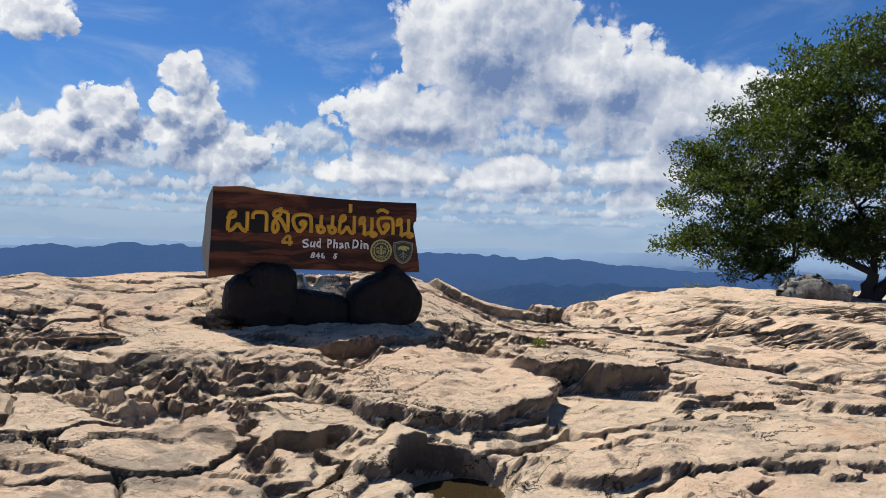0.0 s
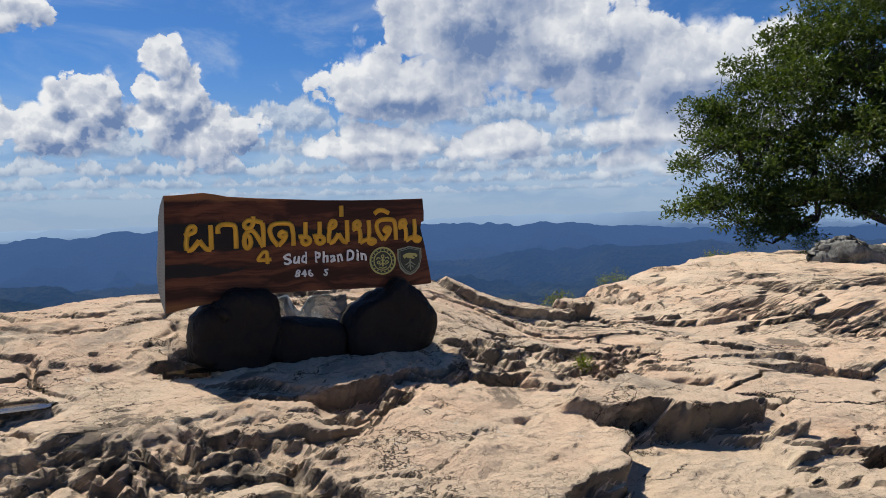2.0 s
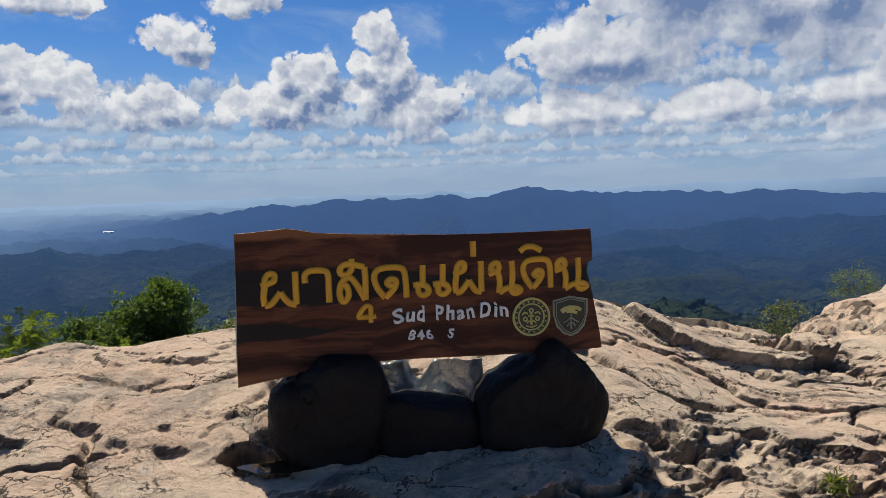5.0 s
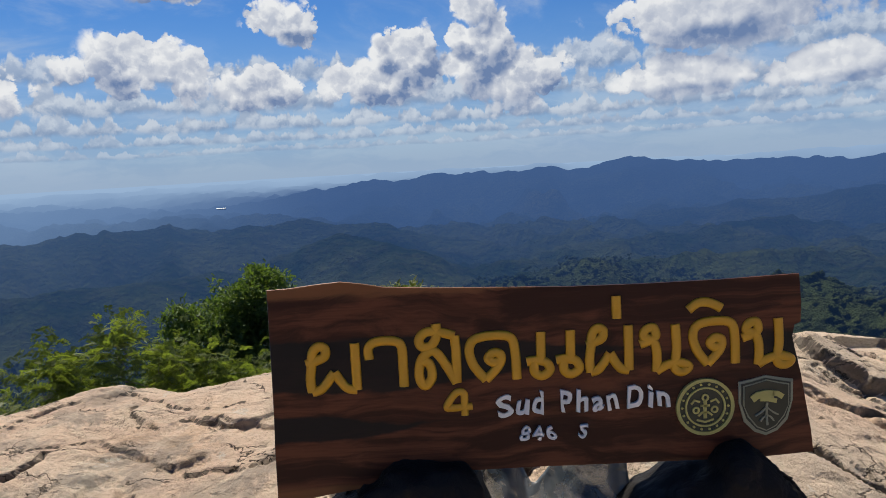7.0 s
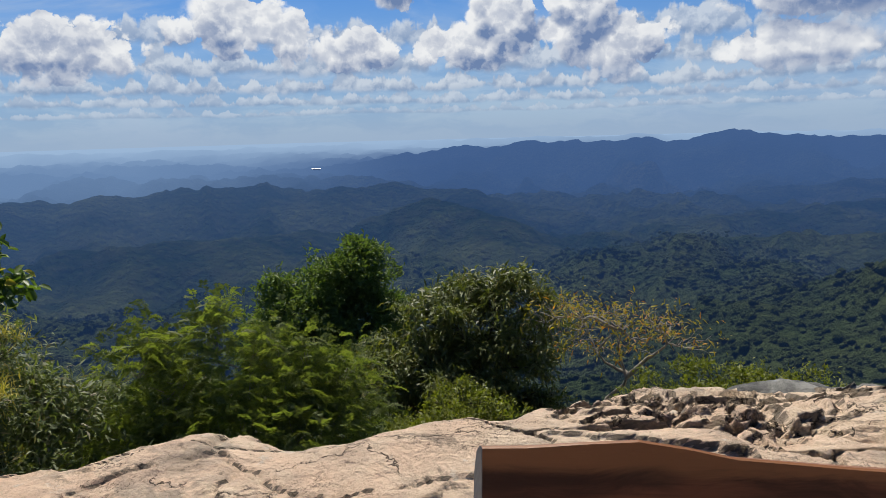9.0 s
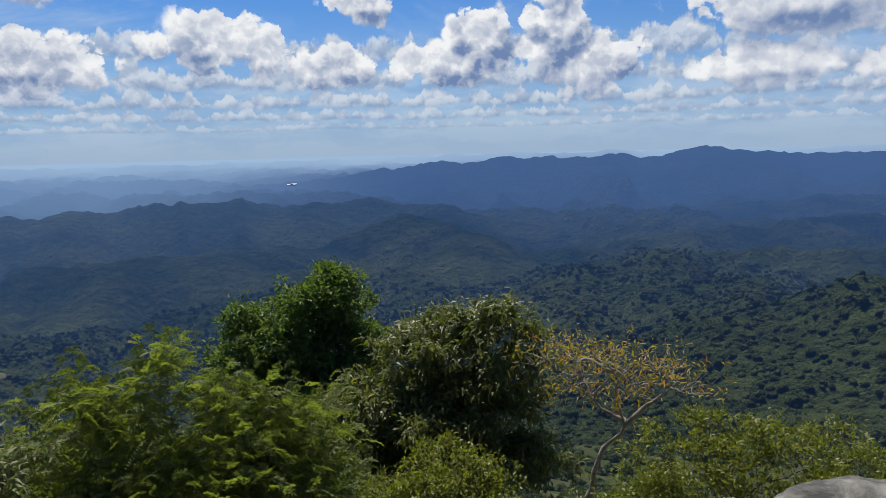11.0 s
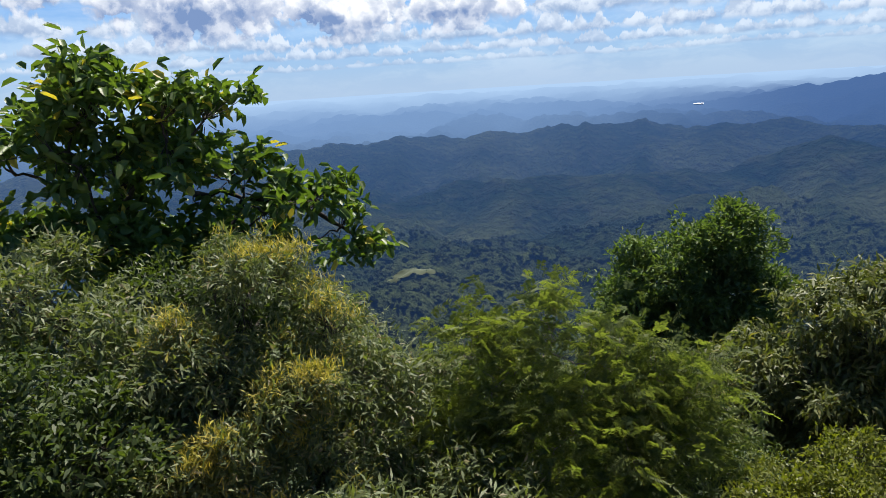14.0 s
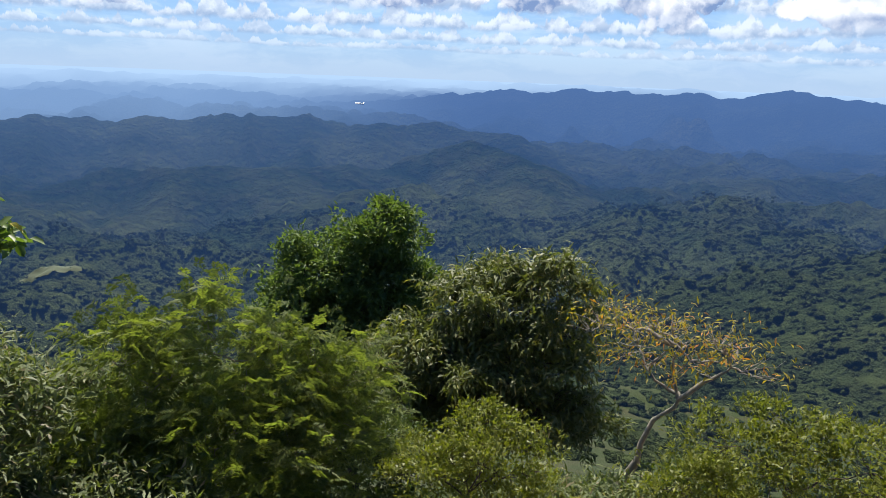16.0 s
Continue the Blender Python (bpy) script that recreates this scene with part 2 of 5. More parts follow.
def boulder_material():
    mat, k = material("grey lichened stone")
    p = k.node("ShaderNodeTexCoord").outputs["Object"]
    n = k.noise(p, 3.0, 8, 0.7, dist=0.5)
    col = k.mix(k.step(n, 0.38, 0.66), (0.06, 0.06, 0.056), (0.24, 0.235, 0.21))
    finish(k, principled(k, col, 0.9, k.bump(k.noise(p, 9.0, 8, 0.7), 0.8, 0.05), spec=0.2))
    return mat


def water_material():
    mat, k = material("still rain water")
    p = k.node("ShaderNodeTexCoord").outputs["Object"]
    n = principled(k, (0.032, 0.022, 0.010), 0.04, k.bump(k.noise(p, 14.0, 2), 0.05, 0.01))
    n.inputs["IOR"].default_value = 1.33
    finish(k, n)
    return mat


def wood_material():
    mat, k = material("varnished dark timber")
    p = k.node("ShaderNodeTexCoord").outputs["Object"]
    grain = k.v("MULTIPLY", p, (0.55, 1.0, 6.0))
    warp = k.v("ADD", grain, k.v("SCALE", k.noise(p, 1.6, 3, 0.5, out=1), 1.1))
    a = k.noise(warp, 2.1, 8, 0.62, dist=0.5)
    fine = k.noise(k.v("MULTIPLY", p, (3.0, 20.0, 90.0)), 1.0, 5, 0.6)
    band = k.noise(k.v("ADD", k.v("MULTIPLY", p, (0.22, 0.3, 4.2)), (3.1, 0.0, 1.9)), 1.5, 4, 0.5, dist=0.35)
    col = k.mix(k.step(a, 0.40, 0.62), (0.030, 0.009, 0.006), (0.125, 0.042, 0.021))
    col = k.mix(k.m("MULTIPLY", k.step(fine, 0.45, 0.7), 0.45), col, (0.034, 0.012, 0.008))
    z = k.sep(p)[2]
    edge = k.m("MAXIMUM", k.step(k.m("ADD", z, k.m("MULTIPLY", a, 0.10)), 1.245, 1.275), k.step(k.m("ADD", z, k.m("MULTIPLY", a, 0.12)), 0.60, 0.565))
    col = k.mix(k.m("MULTIPLY", edge, 0.85), col, (0.21, 0.09, 0.036))
    # two long black-stained streaks of heartwood, tapering away from the sawn end
    px = k.sep(p)[0]
    wob = k.m("MULTIPLY", k.m("SUBTRACT", k.noise(k.v("MULTIPLY", p, (2.5, 1, 5)), 1.0, 5, 0.6), 0.5), 0.10)
    def streak(zc, half, x0, x1):
        d = k.m("ABSOLUTE", k.m("SUBTRACT", k.m("ADD", z, wob), zc))
        w = k.m("MULTIPLY", k.step(px, x0, x1, 1.0, 0.0), half)
        return k.step(k.m("SUBTRACT", w, d), -0.004, 0.012)
    s = k.m("MAXIMUM", streak(0.965, 0.100, -0.6, 0.55), streak(0.735, 0.055, -0.85, -0.3))
    far = k.m("MULTIPLY", k.step(px, 0.62, 0.86), k.step(k.m("ABSOLUTE", k.m("SUBTRACT", k.m("ADD", z, wob), 0.94)), 0.085, 0.05))
    s = k.m("MAXIMUM", s, far)
    col = k.mix(k.m("MULTIPLY", s, 0.95), col, (0.008, 0.008, 0.010))
    knot = k.step(k.v("LENGTH", k.v("MULTIPLY", k.v("SUBTRACT", p, (-0.68, 0, 1.205)), (1, 0, 2.6)), out=1), 0.07, 0.02)
    col = k.mix(k.m("MULTIPLY", knot, 0.6), col, (0.03, 0.012, 0.008))
    finish(k, principled(k, col, k.m("ADD", 0.32, k.m("MULTIPLY", fine, 0.3)), k.bump(k.m("ADD", a, k.m("MULTIPLY", fine, 0.3)), 0.25, 0.01), spec=0.2))
    return mat


def end_grain_material():
    mat, k = material("weathered sawn log end")
    p = k.node("ShaderNodeTexCoord").outputs["Object"]
    r = k.v("LENGTH", k.v("MULTIPLY", k.v("SUBTRACT", p, (0, 0.05, 0.86)), (0, 1, 1)), out=1)
    rings = k.m("SINE", k.m("MULTIPLY", k.m("ADD", r, k.m("MULTIPLY", k.noise(p, 6.0, 4), 0.03)), 260.0))
    col = k.mix(k.m("MULTIPLY_ADD", rings, 0.25, 0.35), (0.12, 0.12, 0.12), (0.05, 0.046, 0.043))
    finish(k, principled(k, col, 0.7, k.bump(k.noise(p, 30.0, 5), 0.4, 0.01)))
    return mat


def plain_material(name, color, rough, var=0.12, scale=18.0, bump=0.15, metal=0.0):
    mat, k = material(name)
    p = k.node("ShaderNodeTexCoord").outputs["Object"]
    n = k.noise(p, scale, 6, 0.65)
    lo = tuple(c * (1 - var) for c in color)
    hi = tuple(min(1, c * (1 + var)) for c in color)
    finish(k, principled(k, k.mix(n, lo, hi), rough, k.bump(n, bump, 0.01), metal))
    return mat


def char_material():
    mat, k = material("black painted root wood")
    p = k.node("ShaderNodeTexCoord").outputs["Object"]
    n = k.noise(k.v("MULTIPLY", p, (1, 1, 0.6)), 8.0, 8, 0.65, dist=0.8)
    col = k.mix(n, (0.004, 0.0035, 0.0035), (0.014, 0.011, 0.010))
    finish(k, principled(k, col, k.m("ADD", 0.45, k.m("MULTIPLY", n, 0.35)), k.bump(n, 0.8, 0.04), spec=0.22))
    return mat


def plastic_material():
    mat, k = material("clear plastic sheet")
    p = k.node("ShaderNodeTexCoord").outputs["Object"]
    n = k.noise(p, 7.0, 3, 0.5, dist=1.0)
    sh = principled(k, (0.10, 0.125, 0.145), 0.28, k.bump(n, 0.5, 0.02))
    tr = k.node("ShaderNodeBsdfTransparent")
    tr.inputs[0].default_value = (0.9, 0.93, 0.95, 1)
    mx = k.node("ShaderNodeMixShader")
    k.put(mx.inputs[0], k.step(n, 0.35, 0.65, 0.5, 0.9))
    k.put(mx.inputs[1], tr.outputs[0])
    k.put(mx.inputs[2], sh.outputs[0])
    finish(k, mx)
    return mat


def leaf_material(name, dark, light, rough=0.42, glow=0.35, odd=None, odd_share=0.05):
    mat, k = material(name)
    rnd = k.node("ShaderNodeNewGeometry").outputs["Random Per Island"]
    p = k.node("ShaderNodeTexCoord").outputs["Object"]
    n = k.noise(p, 1.1, 3, 0.6)
    col = k.mix(k.m("ADD", k.m("MULTIPLY", rnd, 0.55), k.m("MULTIPLY", n, 0.5), clamp=True), dark, light)
    if odd:
        col = k.mix(k.m("GREATER_THAN", rnd, 1.0 - odd_share), col, odd)
    sh = principled(k, col, rough + 0.06, spec=0.32)
    tl = k.node("ShaderNodeBsdfTranslucent")
    k.put(tl.inputs[0], k.mix(1.0, col, (1.5, 1.6, 0.5), "MULTIPLY"))
    mx = k.node("ShaderNodeMixShader")
    mx.inputs[0].default_value = glow
    k.put(mx.inputs[1], sh.outputs[0])
    k.put(mx.inputs[2], tl.outputs[0])
    finish(k, mx)
    return mat


def bark_material(name, color):
    mat, k = material(name)
    p = k.node("ShaderNodeTexCoord").outputs["Object"]
    n = k.noise(k.v("MULTIPLY", p, (1, 1, 0.35)), 18.0, 7, 0.7)
    finish(k, principled(k, k.mix(n, tuple(c * 0.5 for c in color), tuple(c * 1.4 for c in color)), 0.85, k.bump(n, 0.7, 0.02), spec=0.2))
    return mat


def soil_material():
    mat, k = material("leaf litter and undergrowth")
    p = k.node("ShaderNodeTexCoord").outputs["Object"]
    n = k.noise(p, 1.4, 8, 0.7)
    m = k.noise(p, 0.12, 4, 0.6)
    col = k.mix(n, (0.014, 0.024, 0.009), (0.042, 0.056, 0.020))
    col = k.mix(k.m("MULTIPLY", k.step(m, 0.45, 0.65), 0.5), col, (0.055, 0.048, 0.026))
    finish(k, principled(k, col, 0.9, k.bump(n, 1.0, 0.2), spec=0.15))
    return mat


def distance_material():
    """Wooded hills far away: blue haze is painted on as emission, deeper with distance."""
    mat, k = material("distant wooded hills with painted haze")
    p = k.node("ShaderNodeNewGeometry").outputs["Position"]
    x, y, z = k.sep(p)
    far = k.v("LENGTH", k.xyz(x, y, 0.0), out=1)
    canopy = k.voronoi(k.v("MULTIPLY", p, (1, 1, 0.6)), 0.085, "SMOOTH_F1")
    patch = k.noise(p, 0.004, 7, 0.65, dist=0.5)
    fine = k.noise(p, 0.03, 8, 0.7)
    col = k.mix(k.step(patch, 0.38, 0.64), (0.022, 0.044, 0.016), (0.110, 0.130, 0.045))
    col = k.mix(k.m("MULTIPLY", k.step(fine, 0.42, 0.68), 0.6), col, (0.075, 0.080, 0.036))
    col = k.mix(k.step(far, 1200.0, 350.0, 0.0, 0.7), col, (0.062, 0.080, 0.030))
    field = k.m("MULTIPLY", k.step(k.noise(p, 0.0024, 5, 0.6), 0.60, 0.66), k.step(far, 900.0, 2200.0))
    col = k.mix(k.m("MULTIPLY", field, 0.5), col, (0.16, 0.16, 0.09))
    h = k.m("ADD", k.m("MULTIPLY", canopy, -15.0), k.m("ADD", k.m("MULTIPLY", fine, 42.0), k.m("MULTIPLY", patch, 90.0)))
    sh = principled(k, col, 0.95, k.bump(h, 1.0, 1.0), spec=0.0)
    # haze painted as emission: stronger with distance, paler on the sun's side
    painted_haze = k.m("SUBTRACT", 1.0, k.m("POWER", 2.71828, k.m("MULTIPLY", k.m("POWER", k.m("DIVIDE", far, 1250.0), 1.4), -1.0)))
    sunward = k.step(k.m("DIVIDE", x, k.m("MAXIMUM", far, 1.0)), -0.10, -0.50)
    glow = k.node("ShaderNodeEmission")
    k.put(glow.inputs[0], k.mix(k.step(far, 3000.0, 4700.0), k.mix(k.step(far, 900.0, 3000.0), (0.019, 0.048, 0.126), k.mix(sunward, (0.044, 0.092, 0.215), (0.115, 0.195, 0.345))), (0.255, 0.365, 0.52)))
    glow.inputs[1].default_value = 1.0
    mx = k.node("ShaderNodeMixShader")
    k.put(mx.inputs[0], painted_haze)
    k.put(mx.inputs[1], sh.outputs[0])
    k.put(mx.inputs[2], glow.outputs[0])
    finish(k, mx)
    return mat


ROCK, BOULDER, WATER, WOOD = rock_material(), boulder_material(), water_material(), wood_material()
ENDGRAIN, CHAR, PLASTIC = end_grain_material(), char_material(), plastic_material()
YELLOW = plain_material("yellow ochre paint", (0.58, 0.31, 0.012), 0.45)
WHITE = plain_material("white paint", (0.74, 0.74, 0.72), 0.5)
EMBLEM_DARK = plain_material("dark green enamel", (0.012, 0.022, 0.016), 0.4)
EMBLEM_GOLD = plain_material("pale gold paint", (0.42, 0.40, 0.13), 0.45)
EMBLEM_GREY = plain_material("grey green paint", (0.22, 0.25, 0.19), 0.5)
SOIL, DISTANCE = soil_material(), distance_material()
BARK = bark_material("dark grey bark", (0.055, 0.045, 0.038))
PALE_BARK = bark_material("pale grey bark", (0.22, 0.20, 0.16))
LEAF_BIG_TREE = leaf_material("glossy dark green leaves", (0.021, 0.039, 0.012), (0.080, 0.112, 0.026), 0.5)
LEAF_DARK = leaf_material("deep green leathery leaves", (0.046, 0.082, 0.026), (0.140, 0.195, 0.055), 0.5)
LEAF_DROOP = leaf_material("olive drooping leaves", (0.048, 0.062, 0.020), (0.160, 0.178, 0.055), odd=(0.22, 0.20, 0.07), odd_share=0.05)
LEAF_FEATHER = leaf_material("fresh green feathery leaves", (0.075, 0.102, 0.032), (0.190, 0.225, 0.068), 0.55, 0.50)
LEAF_BROAD = leaf_material("broad green leaves", (0.042, 0.080, 0.020), (0.130, 0.195, 0.040), 0.4, 0.35, (0.427, 0.356, 0.065), 0.04)
LEAF_SHRUB = leaf_material("narrow shrub leaves", (0.058, 0.084, 0.032), (0.175, 0.200, 0.080), 0.5, 0.36, (0.22, 0.19, 0.11), 0.06)
LEAF_LIME = leaf_material("lime green young leaves", (0.065, 0.085, 0.012), (0.17, 0.185, 0.028), 0.42, 0.45)
FLOWER = leaf_material("yellow green flower spikes", (0.260, 0.234, 0.052), (0.468, 0.390, 0.078), 0.6, 0.3)
LEAF_GOLD = leaf_material("yellowing sparse leaves", (0.150, 0.130, 0.020), (0.360, 0.275, 0.035), 0.5, 0.45, (0.384, 0.170, 0.036), 0.15)


# ---- mesh helpers ----
def mesh_object(name, verts, faces, mat, parent=None, label="", smooth=False):
    """verts: n x 3 array; faces: an m x 3 or m x 4 index array, or a list of tuples."""
    me = bpy.data.meshes.new(name)
    verts = np.asarray(verts, np.float32)
    if isinstance(faces, np.ndarray):
        me.vertices.add(len(verts))
        me.vertices.foreach_set("co", verts.ravel())
        side = faces.shape[1]
        me.loops.add(faces.size)
        me.loops.foreach_set("vertex_index", faces.astype(np.int32).ravel())
        me.polygons.add(len(faces))
        me.polygons.foreach_set("loop_start", np.arange(0, faces.size, side, dtype=np.int32))
        me.update(calc_edges=True)
    else:
        me.from_pydata([tuple(map(float, v)) for v in verts], [], faces)
    if smooth:
        me.polygons.foreach_set("use_smooth", np.ones(len(me.polygons), bool))
    me.materials.append(mat)
    ob = new(name, me)
    if parent is not None:
        ob.parent = parent
    if label:
        ob["label"] = label
    return ob


def part(name, bm, mat, parent, label="", smooth=False):
    me = bpy.data.meshes.new(name)
    bm.normal_update()
    bm.to_mesh(me)
    bm.free()
    if smooth:
        me.polygons.foreach_set("use_smooth", np.ones(len(me.polygons), bool))
    me.materials.append(mat)
    ob = new(name, me)
    ob.parent = parent
    if label:
        ob["label"] = label
    return ob


def hash01(ix, iy, seed):
    h = (ix.astype(np.int64) * 374761393 + iy.astype(np.int64) * 668265263 + seed * 982451653) & 0x7FFFFFFF
    h = ((h ^ (h >> 13)) * 1274126177) & 0x7FFFFFFF
    return ((h ^ (h >> 16)) & 0xFFFFFF) / float(0xFFFFFF)


def vnoise(x, y, seed):
    ix, iy = np.floor(x), np.floor(y)
    fx, fy = x - ix, y - iy
    fx, fy = fx * fx * fx * (fx * (fx * 6 - 15) + 10), fy * fy * fy * (fy * (fy * 6 - 15) + 10)
    a, b = hash01(ix, iy, seed), hash01(ix + 1, iy, seed)
    c, d = hash01(ix, iy + 1, seed), hash01(ix + 1, iy + 1, seed)
    return (a + (b - a) * fx) * (1 - fy) + (c + (d - c) * fx) * fy


def fbm(x, y, seed, octaves=5, gain=0.5):
    """About -1 to 1."""
    total, amp, norm = 0.0, 1.0, 0.0
    cs, sn = math.cos(0.6), math.sin(0.6)
    for o in range(octaves):
        total = total + amp * (vnoise(x, y, seed + 17 * o) * 2 - 1)
        norm += amp
        amp *= gain
        x, y = (x * cs - y * sn) * 2.03 + 5.2, (x * sn + y * cs) * 2.03 - 3.1
    return total / norm * 1.6


def cells(x, y, seed):
    """Distances to the nearest and second nearest of scattered points, and the nearest one's number."""
    ix, iy = np.floor(x), np.floor(y)
    d1, d2, who = np.full(x.shape, 9.0), np.full(x.shape, 9.0), np.zeros(x.shape)
    for dx in (-1, 0, 1):
        for dy in (-1, 0, 1):
            cx, cy = ix + dx, iy + dy
            d = np.hypot(cx + hash01(cx, cy, seed) - x, cy + hash01(cx, cy, seed + 5) - y)
            near = d < d1
            d2 = np.where(near, d1, np.minimum(d2, d))
            who = np.where(near, hash01(cx, cy, seed + 9), who)
            d1 = np.where(near, d, d1)
    return d1, d2, who


# ---- the rock ----
EDGE_X = (-16, -9, -5, -2.5, -0.9, -0.1, 1.2, 3.0, 4.6, 7.0, 9.5, 14, 22)
EDGE_Y = (-6, -1.5, 0.7, 2.2, 2.5, 3.9, 4.5, 4.6, 3.9, 5.0, 6.6, 9.5, 13)
# hollows: x, y, half length, half width, turn, depth
HOLLOWS = [(0.05, -3.12, 0.34, 0.30, 20, 0.17), (-0.12, -0.66, 0.42, 0.10, 6, 0.15), (1.18, -0.72, 0.26, 0.13, -20, 0.16),
           (1.36, -2.40, 0.50, 0.38, 30, 0.095), (2.38, -2.86, 0.24, 0.13, -10, 0.18), (-1.88, -0.42, 0.26, 0.09, 5, 0.10),
           (6.66, 0.66, 0.42, 0.14, -25, 0.12), (-0.78, -0.14, 0.20, 0.09, -5, 0.14), (-1.42, -1.95, 0.18, 0.20, 50, 0.13),
           (-1.05, -2.05, 0.13, 0.10, 0, 0.10), (2.10, -0.78, 0.40, 0.09, -15, 0.12)]
HOLLOWS2 = [(4.2, -0.6, 0.75, 0.16, -38, 0.08), (3.6, 0.5, 0.5, 0.12, -60, 0.06), (-0.75, -2.55, 0.30, 0.14, 25, 0.12),
            (-2.3, 0.75, 0.24, 0.025, 40, 0.06), (-0.5, -1.35, 0.22, 0.07, -25, 0.09), (5.9, 1.7, 0.4, 0.1, -20, 0.08),
            (-1.45, 1.35, 0.26, 0.035, -20, 0.05), (-1.75, 0.95, 0.20, 0.02, 30, 0.05), (-3.2, -0.1, 0.3, 0.05, 10, 0.06), (5.3, -1.9, 0.6, 0.12, -30, 0.09),
            (-0.45, -3.5, 0.35, 0.13, -15, 0.12)]
# slabs standing proud: x, y, half length, half width, turn, height
SLABS = [(0.42, -1.75, 0.85, 0.72, 12, 0.07), (1.72, -1.72, 0.52, 0.27, -12, 0.13), (0.35, -0.22, 0.95, 0.34, 3, 0.03),
         (3.0, 2.2, 0.75, 0.35, -30, 0.10), (3.95, 2.35, 0.28, 0.5, -20, 0.16), (0.75, -3.3, 0.42, 0.16, -12, 0.05), (2.05, -3.6, 0.8, 0.3, -20, 0.02),
         (-0.2, -2.8, 0.3, 0.2, 30, 0.05), (2.05, -2.25, 0.1, 0.08, 20, 0.07), (3.1, -3.0, 0.35, 0.2, 10, 0.06)]


def local(x, y, cx, cy, a, b, turn):
    c, s = math.cos(radians(turn)), math.sin(radians(turn))
    u, v = (x - cx) * c + (y - cy) * s, -(x - cx) * s + (y - cy) * c
    return np.sqrt((u / a) ** 2 + (v / b) ** 2), min(a, b)


def ledges(f, riser):
    """A saw-tooth: broad tops that dip gently away, and short steep faces."""
    t = f - np.floor(f)
    return smooth01(1.0 - riser, 1.0, t) - t


def rock_height(x, y):
    left = np.interp(y, (-16, -8, -6.5, -3, -1, 0, 1, 1.9, 2.6, 3.3, 4, 5), (-1.1, -0.68, -0.55, -0.32, -0.07, 0.07, 0.33, 0.44, 0.38, 0.10, -0.08, -0.3))
    left = left - 0.05 * np.clip(-2.4 - x, 0, 6) * smooth01(-4, 1, y)
    right = np.interp(x, (1.5, 3.2, 4.0, 4.7, 5.4, 6.4, 8.0, 10, 14, 20), (-0.12, -0.16, -0.24, -0.37, -0.36, -0.27, -0.15, -0.15, -0.3, -0.6))
    right = right + np.interp(y, (-16, -6.5, -3, -0.5, 2, 5, 12), (-0.5, -0.18, -0.08, 0.0, 0.0, 0.04, 0.0)) + 0.06 * smooth01(6.5, 8.5, x) * smooth01(-1, 3, y)
    w = smooth01(0.6, 2.8, x - 0.15 * y)
    z = left * (1 - w) + right * w
    z = z + 0.05 * fbm(x * 0.5, y * 0.5, 3, 3) + 0.24 * np.exp(-((x - 2.0) / 0.9) ** 2 - ((y - 3.0) / 0.8) ** 2)
    level = z
    wx, wy = x + 0.20 * fbm(x * 1.3, y * 1.3, 11, 5), y + 0.20 * fbm(x * 1.3, y * 1.3, 23, 5)
    calm = np.exp(-((x + 1.9) / 1.9) ** 2 - ((y - 1.3) / 1.0) ** 2)           # the smooth whaleback behind the sign
    calm = np.minimum(1.0, 1.25 * calm)
    # honeycombed and broken stone
    rough = smooth01(0.05, 0.45, fbm(x * 0.75 + 4, y * 0.75, 41, 4) + 0.5 * np.exp(-((x + 1.5) / 1.2) ** 2 - ((y + 1.9) / 1.3) ** 2)
                     + 0.6 * np.exp(-((x + 1.3) / 0.6) ** 2 - ((y + 0.15) / 0.35) ** 2) + 0.15 * np.exp(-((x - 2.2) / 0.9) ** 2 - ((y - 1.5) / 1.2) ** 2)
                     - 0.9 * np.exp(-((x - 0.5) / 1.0) ** 2 - ((y + 1.9) / 0.9) ** 2) - 0.7 * np.exp(-((x - 2.2) / 1.0) ** 2 - ((y - 0.7) / 0.7) ** 2) - 0.5 * np.exp(-((x - 3.4) / 1.0) ** 2 - ((y + 1.3) / 1.2) ** 2) - 0.8 * calm)
    # broad sheets that break off in ragged ledges facing down the slope
    even = 1 - 0.65 * np.exp(-((x - 1.8) / 1.4) ** 2 - ((y - 1.3) / 1.4) ** 2)
    rough = rough * even
    keep = smooth01(0.25, 0.7, vnoise(x * 0.7 + 3, y * 0.7, 45)) * (1 - 0.55 * calm) * even
    z = z + 0.10 * keep * ledges(wy * 0.75 + 0.25 * wx + 1.1 * fbm(wx * 0.5, wy * 0.5, 31, 4), 0.04)
    flake = smooth01(0.35, 0.6, vnoise(x * 1.1 + 6, y * 1.1, 47)) * (1 - 0.75 * calm) * (1 - 0.6 * smooth01(2.3, 3.2, x)) * even
    z = z + 0.042 * flake * ledges(wy * 2.3 + 0.4 * wx + 1.5 * fbm(wx * 0.9, wy * 0.9, 33, 5, 0.6), 0.07)
    z = z + 0.075 * (0.05 + 0.95 * rough) * ledges(wy * 2.1 - 0.5 * wx + 1.4 * fbm(wx * 1.3, wy * 1.3, 37, 4), 0.13)
    z = z + 0.045 * rough * ledges(wy * 4.4 + 1.2 * wx + 1.5 * fbm(wx * 2.6, wy * 2.6, 39, 3), 0.2)
    d1, d2, who = cells(wx * 4.3, wy * 5.2, 51)
    z = z + rough * (0.095 * (who - 0.6) * smooth01(0.0, 0.25, d2 - d1) - 0.06 * smooth01(0.16, 0.0, d2 - d1))
    # open joints
    d1, d2, who = cells(wx * 0.95 + 3, wy * 1.4, 61)
    joint = smooth01(0.045, 0.008, d2 - d1) * smooth01(0.4, 0.6, vnoise(x * 0.8, y * 0.8, 71))
